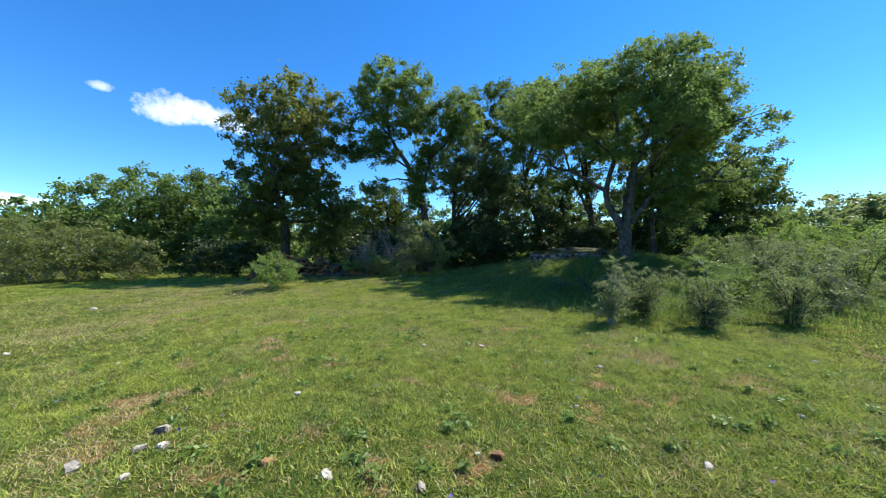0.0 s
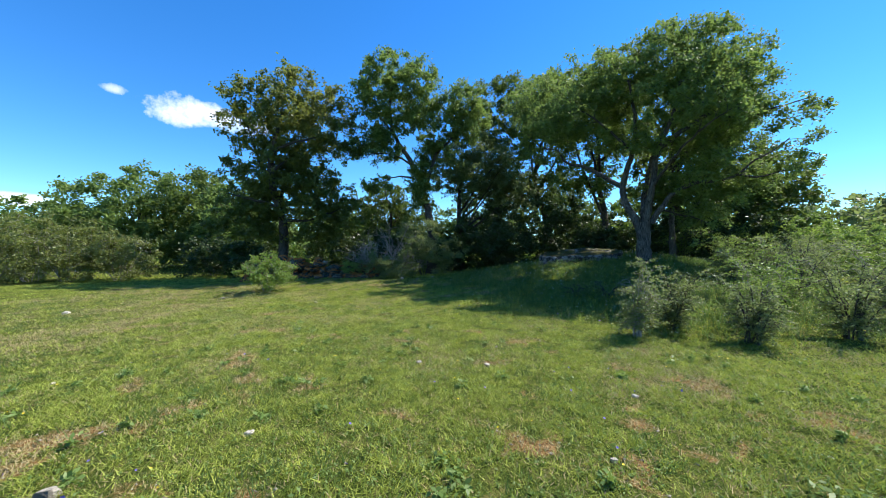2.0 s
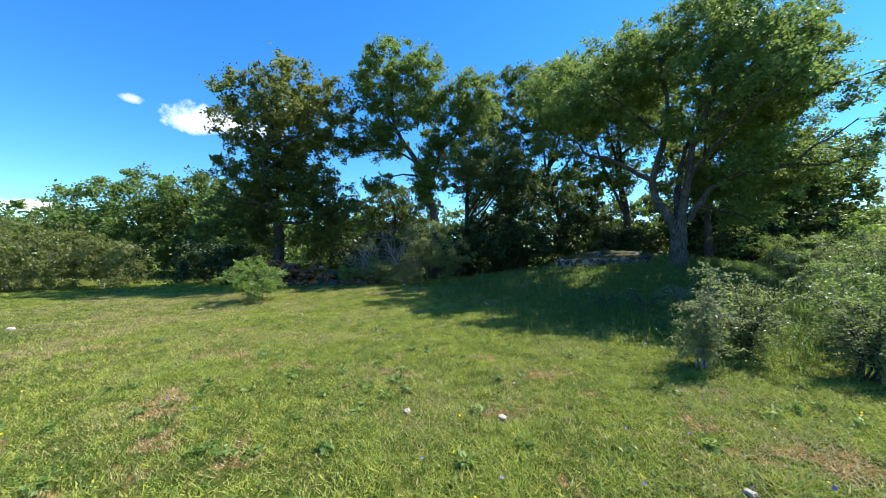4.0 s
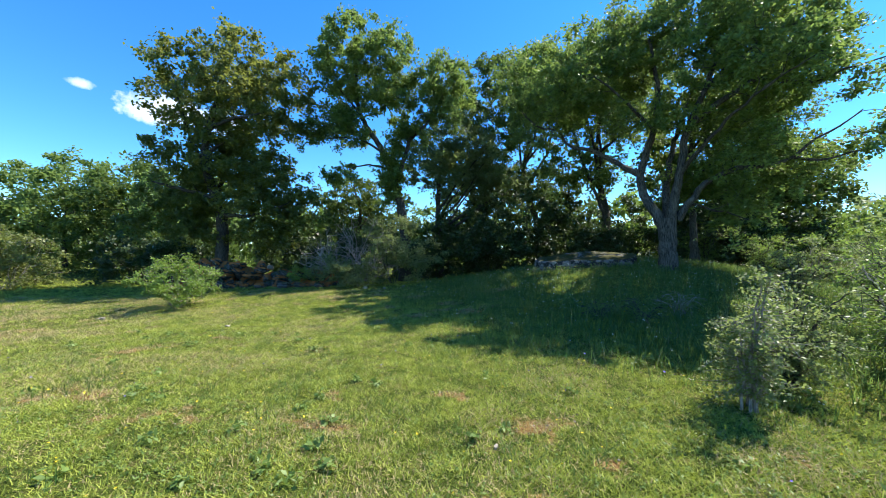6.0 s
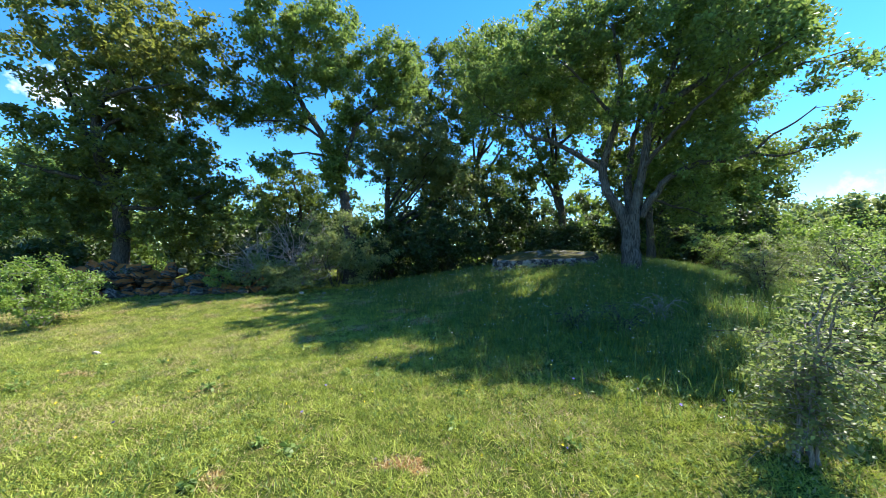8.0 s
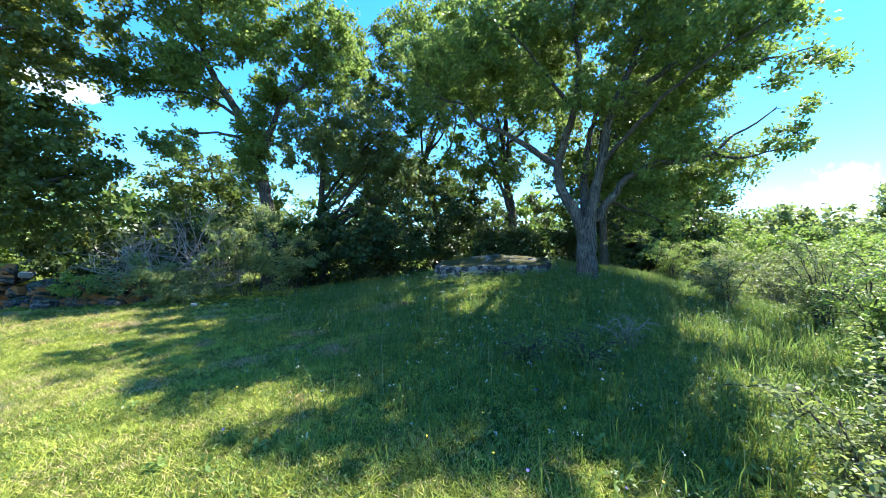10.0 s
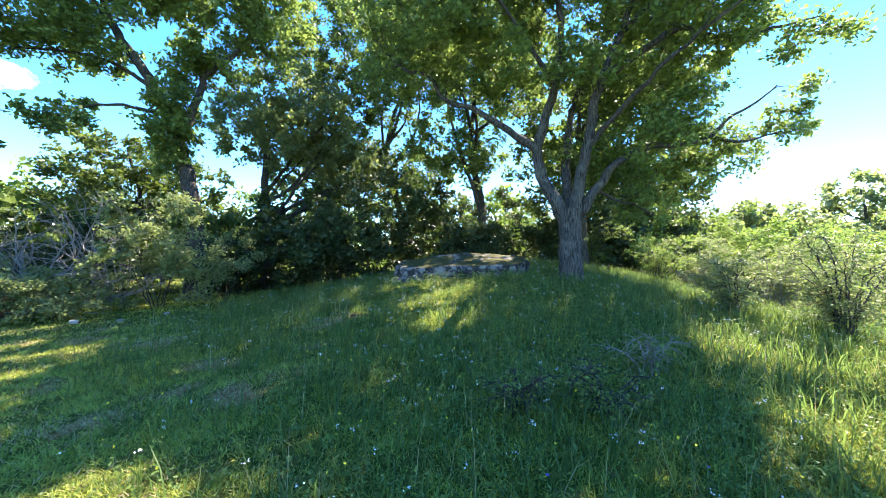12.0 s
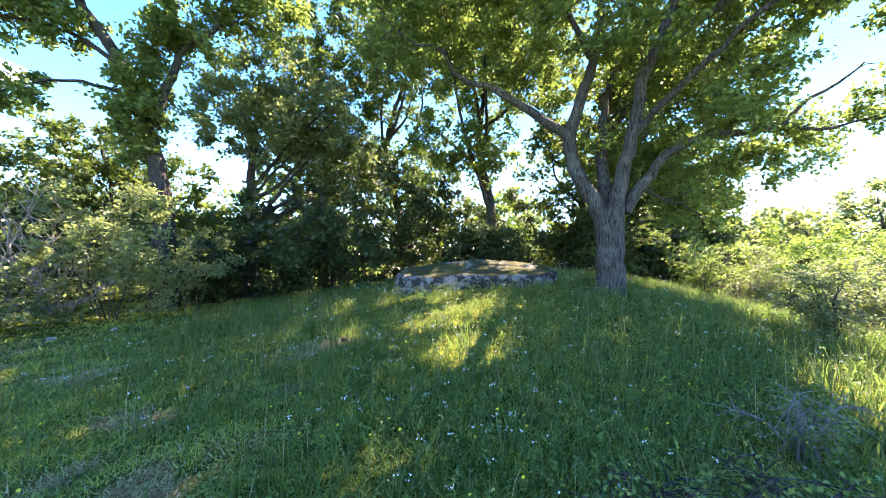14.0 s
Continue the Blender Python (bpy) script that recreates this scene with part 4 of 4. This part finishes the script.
def ruined_wall():
    rng = np.random.default_rng(31)
    root = tagged(new("dry_stone_wall"), "low ruined dry-stone wall with orange moss and gaps", "wall")
    a, b = np.array((-8.2, 16.1)), np.array((-2.6, 16.2))
    root.location = (a[0], a[1], gz(*a))
    kinds = [stone_mesh("wall_stone", (1, 1, 1), 300 + k, WALLSTONE, 2, 0.18, 0.6) for k in range(12)]
    pale = [stone_mesh("pale_wall_stone", (1, 1, 1), 330 + k, LIMESTONE, 2, 0.18, 0.6) for k in range(4)]
    length = np.linalg.norm(b - a)
    for row in range(6):
        x = rng.uniform(0, 0.2)
        while x < length:
            w, h, d = rng.uniform(0.15, 0.42), rng.uniform(0.11, 0.22), rng.uniform(0.3, 0.5)
            top = 0.6 + 0.2 * math.sin(x * 1.3) + rng.normal() * 0.08 - 0.55 * max(0.0, x / length - 0.72) / 0.28 - 0.15 * max(0.0, 0.15 - x / length) / 0.15
            z = row * 0.155
            if z < top and rng.random() > 0.12:
                for side in (-0.22, 0.2):
                    p = a + (b - a) * x / length + np.array((0, side * (1.5 - z))) + rng.normal(size=2) * 0.09
                    ob = put("stone", kinds[rng.integers(12)] if rng.random() > 0.1 else pale[rng.integers(4)], root)
                    ob.matrix_basis = pose(p[0] - a[0], p[1] - a[1], gz(*p) - gz(*a) + z + h * 0.35, *(rng.normal(size=3) * 24)) @ Matrix.Diagonal((w, d, h, 1))
            x += w * 0.92
    for _ in range(34):
        p = a + (b - a) * rng.random() + np.array((0, -rng.uniform(0.3, 0.9)))
        s = rng.uniform(0.12, 0.32)
        ob = put("stone", pale[rng.integers(4)] if rng.random() < 0.2 else kinds[rng.integers(12)], root)
        ob.matrix_basis = pose(p[0] - a[0], p[1] - a[1], gz(*p) - gz(*a) + s * 0.2, *(rng.uniform(-30, 30, 3))) @ Matrix.Diagonal((s * 1.3, s, s * 0.7, 1))


ruined_wall()
tip = stone_mesh("white_stone", (0.2, 0.16, 0.13), 400, PALE_STONE)
tagged(put("stone", tip), "white stone lying on top of the ruined wall", "stone").matrix_world = pose(-4.9, 16.0, gz(-4.9, 16.0) + 0.62, 5, 8, 20)

# loose stones on the turf: place, size, whether rusty
FIELD = [(-2.236, 2.981, 0.13, 0), (-2.17, 2.68, 0.11, 0), (-2.03, 2.71, 0.10, 0), (-2.417, 2.446, 0.13, 0), (-1.435, 3.70, 0.09, 0), (-1.17, 2.5, 0.10, 1), (-0.109, 2.245, 0.08, 0),
         (0.418, 2.561, 0.11, 1), (0.282, 2.598, 0.05, 0), (1.848, 2.438, 0.08, 0), (1.993, 4.353, 0.07, 0), (4.85, 4.5, 0.09, 0), (-8.4, 8.9, 0.16, 0), (-0.201, 5.462, 0.09, 0), (0.66, 5.3, 0.10, 0),
         (-3.3, 10.4, 0.11, 0), (-6.38, 11.35, 0.16, 0), (-2.0, 2.35, 0.07, 0), (-0.72, 2.35, 0.10, 0), (1.3, 3.35, 0.06, 0), (-6.1, 5.2, 0.08, 0), (-4.2, 4.8, 0.06, 0), (2.6, 12.4, 0.12, 1), (-0.9, 15.0, 0.12, 0),
         (0.9, 6.1, 0.05, 0), (3.2, 3.1, 0.05, 0), (-0.3, 15.2, 0.1, 0), (-1.5, 15.0, 0.14, 0)]
for k, (x, y, s, rusty) in enumerate(FIELD):
    me = stone_mesh("field_stone", (s * 0.8, s * 0.6, s * 0.5), 420 + k, RUST_STONE if rusty else PALE_STONE, 2, 0.25, 0.45)
    ob = tagged(put("stone", me), "rust-coloured stone half sunk in the turf" if rusty else "whitish limestone lump lying on the turf", "stone", "loose field stones")
    ob.matrix_world = pose(x, y, gz(x, y) + s * 0.12, (k * 7) % 20 - 10, (k * 11) % 24 - 12, k * 47)


# ---- grass and herbs ----
def blades(x, y, height, width, rng, lean=0.5):
    """Bent, tapered grass blades: five corners each."""
    n = len(x)
    p = np.stack([x, y, ground_z(x, y) - 0.005], -1)
    a = rng.uniform(0, 2 * np.pi, n)
    side = np.stack([np.cos(a), np.sin(a), np.zeros(n)], -1) * (width / 2)[:, None]
    b = a + np.pi / 2 + rng.normal(size=n) * 0.5
    bend = np.stack([np.cos(b), np.sin(b), np.zeros(n)], -1) * (height * lean * rng.uniform(0.2, 1.3, n))[:, None]
    up = np.zeros((n, 3))
    up[:, 2] = height
    m = p + up * 0.58 + bend * 0.35
    v = np.stack([p - side, p + side, m + side * 0.75, m - side * 0.75, p + up * 0.95 + bend], 1).reshape(-1, 3)
    k = np.arange(n)[:, None] * 5
    return v, k + np.array([[0, 1, 2, 3]]), k + np.array([[3, 2, 4]])


def spikes(x, y, height, width, rng, lean=0.9):
    """Short leaning blades of one pointed face each."""
    n = len(x)
    p = np.stack([x, y, ground_z(x, y) - 0.004], -1)
    a = rng.uniform(0, 2 * np.pi, n)
    side = np.stack([np.cos(a), np.sin(a), np.zeros(n)], -1) * (width / 2)[:, None]
    b = rng.uniform(0, 2 * np.pi, n)
    tip = np.stack([np.cos(b), np.sin(b), np.zeros(n)], -1) * (height * lean * rng.uniform(0.1, 1.4, n))[:, None]
    tip[:, 2] = height * rng.uniform(0.5, 1.0, n)
    v = np.stack([p - side, p + side, p + tip], 1).reshape(-1, 3)
    return v, np.arange(n * 3).reshape(n, 3)


def scatter(rng, n, x0, x1, y0, y1, want):
    """About n places in a rectangle, kept where want(x, y) beats a die."""
    x, y = rng.uniform(x0, x1, n), rng.uniform(y0, y1, n)
    keep = rng.random(n) < want(x, y)
    return x[keep], y[keep]


def open_turf(x, y):
    worn = np.clip((bareness(x, y) + 0.8 * (fbm(x, y, 5.0, 90) - 0.5) - 0.12) * 2.0, 0, 1)
    clumpy = np.clip(fbm(x, y, 6.5, 41, 3) * 4.0 - 1.1, 0.3, 1)
    return (1 - 0.88 * worn) * clumpy * (0.6 + 0.4 * np.clip(fbm(x, y, 1.6, 40) * 2.2 - 0.5, 0, 1))


def near_box(x, y):
    edge = np.minimum(np.minimum(x + 6, 6 - x), np.minimum(y - 1.0, 14.5 - y))
    return np.clip((edge + 2.6 * (fbm(x, y, 0.8, 23) - 0.5)) / 2.8, 0, 1)


def grass_stuff(name, label, n, area, want, tall, wide, mat, seed, lean=0.5, simple=False):
    rng = np.random.default_rng(seed)
    x, y = scatter(rng, n, *area, want)
    h = rng.uniform(tall[0], tall[1], len(x)) * (0.4 + 0.5 * fbm(x, y, 1.1, 50) + 0.7 * fbm(x, y, 6.5, 41, 3))
    h = h * (0.5 + 0.5 * np.clip(np.hypot(x - 5.0, y - 13.5) - 1.3, 0, 1.5) / 1.5)
    w = rng.uniform(wide[0], wide[1], len(x))
    if simple:
        v, f = spikes(x, y, h, w, rng, lean)
        faces = [f]
    else:
        v, q, f = blades(x, y, h, w, rng, lean)
        faces = [q, f]
    tagged(new(name, np_mesh(name, v, faces, mat)), label, "grass", kind="stuff")


grass_stuff("turf_grass", "short green grazed turf with thin blades", 1500000, (-6, 6, 1.2, 14.5), lambda x, y: open_turf(x, y) * near_box(x, y), (0.02, 0.055), (0.005, 0.012), TURF, 1, 1.3, True)
grass_stuff("dry_grass", "short straw-coloured dry grass in the turf", 900000, (-12, 6, 1.4, 15), lambda x, y: np.clip(np.maximum(bareness(x, y), fbm(x, y, 1.1, 64) * 4.5 - 2.1), 0.16, 1) * (1 - lushness(x, y) * np.clip(1 - 2.5 * bareness(x, y), 0, 1)), (0.02, 0.05), (0.006, 0.013), STRAW, 2, 1.2, True)
grass_stuff("meadow_grass", "green meadow grass farther out", 420000, (-17, 9, 1.5, 20), lambda x, y: (1 - near_box(x, y)) * open_turf(x, y), (0.025, 0.075), (0.010, 0.024), TURF, 3, 1.1, True)
grass_stuff("distant_grass", "green grass of the far meadow", 20000, (-45, 45, 16, 60), lambda x, y: 0 * x + 1, (0.08, 0.2), (0.06, 0.14), TURF, 4, 0.7, True)
grass_stuff("tall_grass", "high green grass growing on the mound", 105000, (-1.5, 14, 4.5, 20), lambda x, y: lushness(x, y) * (1 - 0.92 * np.clip(bareness(x, y) * 2.2, 0, 1)) * (0.5 + fbm(x, y, 1.5, 44)), (0.09, 0.27), (0.006, 0.012), TALL, 5, 0.75)
grass_stuff("seeding_grass", "thin pale seeding grass stalks on the mound", 2200, (-1.0, 12, 5.0, 16), lambda x, y: lushness(x, y), (0.2, 0.44), (0.0025, 0.004), STRAW, 6, 0.55)
grass_stuff("grass_tufts", "scattered taller grass tufts in the turf", 210000, (-11, 6, 1.6, 15), lambda x, y: np.clip(fbm(x, y, 3.0, 61) * 6 - 3.5, 0, 1) * (1 - lushness(x, y)), (0.05, 0.14), (0.005, 0.011), TALL, 7, 0.8, True)


def herbs(name, label, n, area, want, size, seed, mat, leaf_n=9, rise=0.05):
    """Low leafy rosettes."""
    rng = np.random.default_rng(seed)
    x, y = scatter(rng, n, *area, want)
    k = len(x)
    s = rng.uniform(0.5, 1.4, k) * size
    a = rng.uniform(0, 2 * np.pi, (k, leaf_n))
    q = rng.uniform(0.0, 0.9, (k, leaf_n)) * s[:, None]
    px, py = x[:, None] + np.cos(a) * q, y[:, None] + np.sin(a) * q
    pz = ground_z(px, py) + rng.uniform(0.1, 1.0, (k, leaf_n)) * rise
    v, f = leaf_shapes(np.stack([px, py, pz], -1).reshape(-1, 3), size * 0.62, rng, 0.9, 0.24)
    tagged(new(name, np_mesh(name, v, [f], mat)), label, "herb", kind="stuff")


herbs("turf_herbs", "small low broad-leaved herbs in the turf", 26000, (-5, 5, 1.6, 10), lambda x, y: open_turf(x, y) * np.clip(fbm(x, y, 1.2, 70) * 4 - 1.3, 0.12, 1), 0.038, 8, WEED, 5, 0.035)
herbs("mound_herbs", "leafy herbs among the high grass", 17000, (-1.5, 10, 5, 15), lambda x, y: lushness(x, y) * (1 - 0.85 * np.clip(bareness(x, y) * 2.2, 0, 1)) * np.clip(fbm(x, y, 0.9, 33) * 3 - 0.9, 0.1, 1), 0.045, 9, WEED, 9, 0.16)
herbs("thistle_herbs", "grey-green thistle-like herb clumps", 150, (-5, 5, 1.8, 10), lambda x, y: 0 * x + 1, 0.085, 10, WEED, 30, 0.06)


def flowers(name, label, n, area, want, stem, head, seed, mat, petals=6, umbel=1):
    """Flower heads on thin stems: shallow cups."""
    rng = np.random.default_rng(seed)
    x, y = scatter(rng, n, *area, want)
    h = np.repeat(rng.uniform(stem[0], stem[1], len(x)), umbel)
    x, y = np.repeat(x, umbel), np.repeat(y, umbel)
    k = len(x)
    if umbel > 1:
        x, y, h = x + rng.normal(size=k) * 0.013, y + rng.normal(size=k) * 0.013, h + rng.normal(size=k) * 0.004
    z = ground_z(x, y)
    c = np.stack([x, y, z + h], -1)
    nrm = unit(rng.normal(size=(k, 3)) * 0.5 + [0, -0.3, 1.0])
    a = unit(np.cross(nrm, rng.normal(size=(k, 3))))
    b = np.cross(nrm, a)
    r = (head * rng.uniform(0.7, 1.3, k))[:, None]
    ang = np.linspace(0, 2 * np.pi, petals * 2, endpoint=False)
    rim = [c + r * (1.0 if i % 2 == 0 else 0.6) * (math.cos(t) * a + math.sin(t) * b) + nrm * r * 0.3 for i, t in enumerate(ang)]
    v = np.stack([c, *rim], 1).reshape(-1, 3)
    m = petals * 2 + 1
    i = np.arange(k)[:, None] * m
    tri = np.concatenate([i + np.array([[0, 1 + j, 1 + (j + 1) % (petals * 2)]]) for j in range(petals * 2)])
    root = tagged(new(name), label, "flowers", kind="stuff")
    put("heads", np_mesh(name + "_heads", v, [tri], mat), root, kind="stuff")
    sv, sq, st = blades(x, y, h * 1.05, np.full(k, 0.004), rng, 0.0)
    put("stalks", np_mesh(name + "_stalks", sv, [sq, st], TALL), root, kind="stuff")


flowers("buttercups", "small yellow buttercups in the grass", 1500, (-4, 11, 4.5, 15), lambda x, y: 0.25 + 0.75 * lushness(x, y), (0.1, 0.27), 0.009, 81, YELLOW, 5)
flowers("white_umbels", "small white flower heads among the high grass", 2000, (-1, 9, 6, 15), lambda x, y: lushness(x, y) * np.clip(fbm(x, y, 1.0, 77) * 3 - 1.0, 0.1, 1), (0.09, 0.26), 0.0052, 82, WHITE, 4, 5)
flowers("yellow_specks", "tiny yellow flowers in the short turf", 260, (-6, 6, 2, 14), lambda x, y: 1 - lushness(x, y), (0.03, 0.08), 0.009, 83, YELLOW, 5)
flowers("violet_spikes", "few violet-blue flowers in the turf", 60, (-6, 4, 2, 9), lambda x, y: 0 * x + 1, (0.06, 0.13), 0.012, 84, VIOLET, 5)


# crumbs of stone and dry wood in the worn patches
def pebbles():
    rng = np.random.default_rng(95)
    x, y = scatter(rng, 20000, -4.5, 4, 2, 8, lambda x, y: np.clip(bareness(x, y) * 1.4 - 0.35, 0, 1) * 0.5)
    k = len(x)
    s = rng.uniform(0.006, 0.02, (k, 1, 1))
    shape = np.array([(1, 0, 0), (0, 1, 0), (-1, 0, 0), (0, -1, 0), (0, 0, 0.6), (0, 0, -0.6)])[None] * rng.uniform(0.5, 1.2, (k, 6, 1))
    v = np.stack([x, y, ground_z(x, y)], -1)[:, None] + shape * s
    tri = np.array([(0, 1, 4), (1, 2, 4), (2, 3, 4), (3, 0, 4), (1, 0, 5), (2, 1, 5), (3, 2, 5), (0, 3, 5)])
    f = (np.arange(k)[:, None, None] * 6 + tri[None]).reshape(-1, 3)
    tagged(new("pebbles", np_mesh("pebbles", v.reshape(-1, 3), [f], PALE_STONE)), "pale pebbles and crumbs in the worn soil patches", "pebbles", kind="stuff")


pebbles()
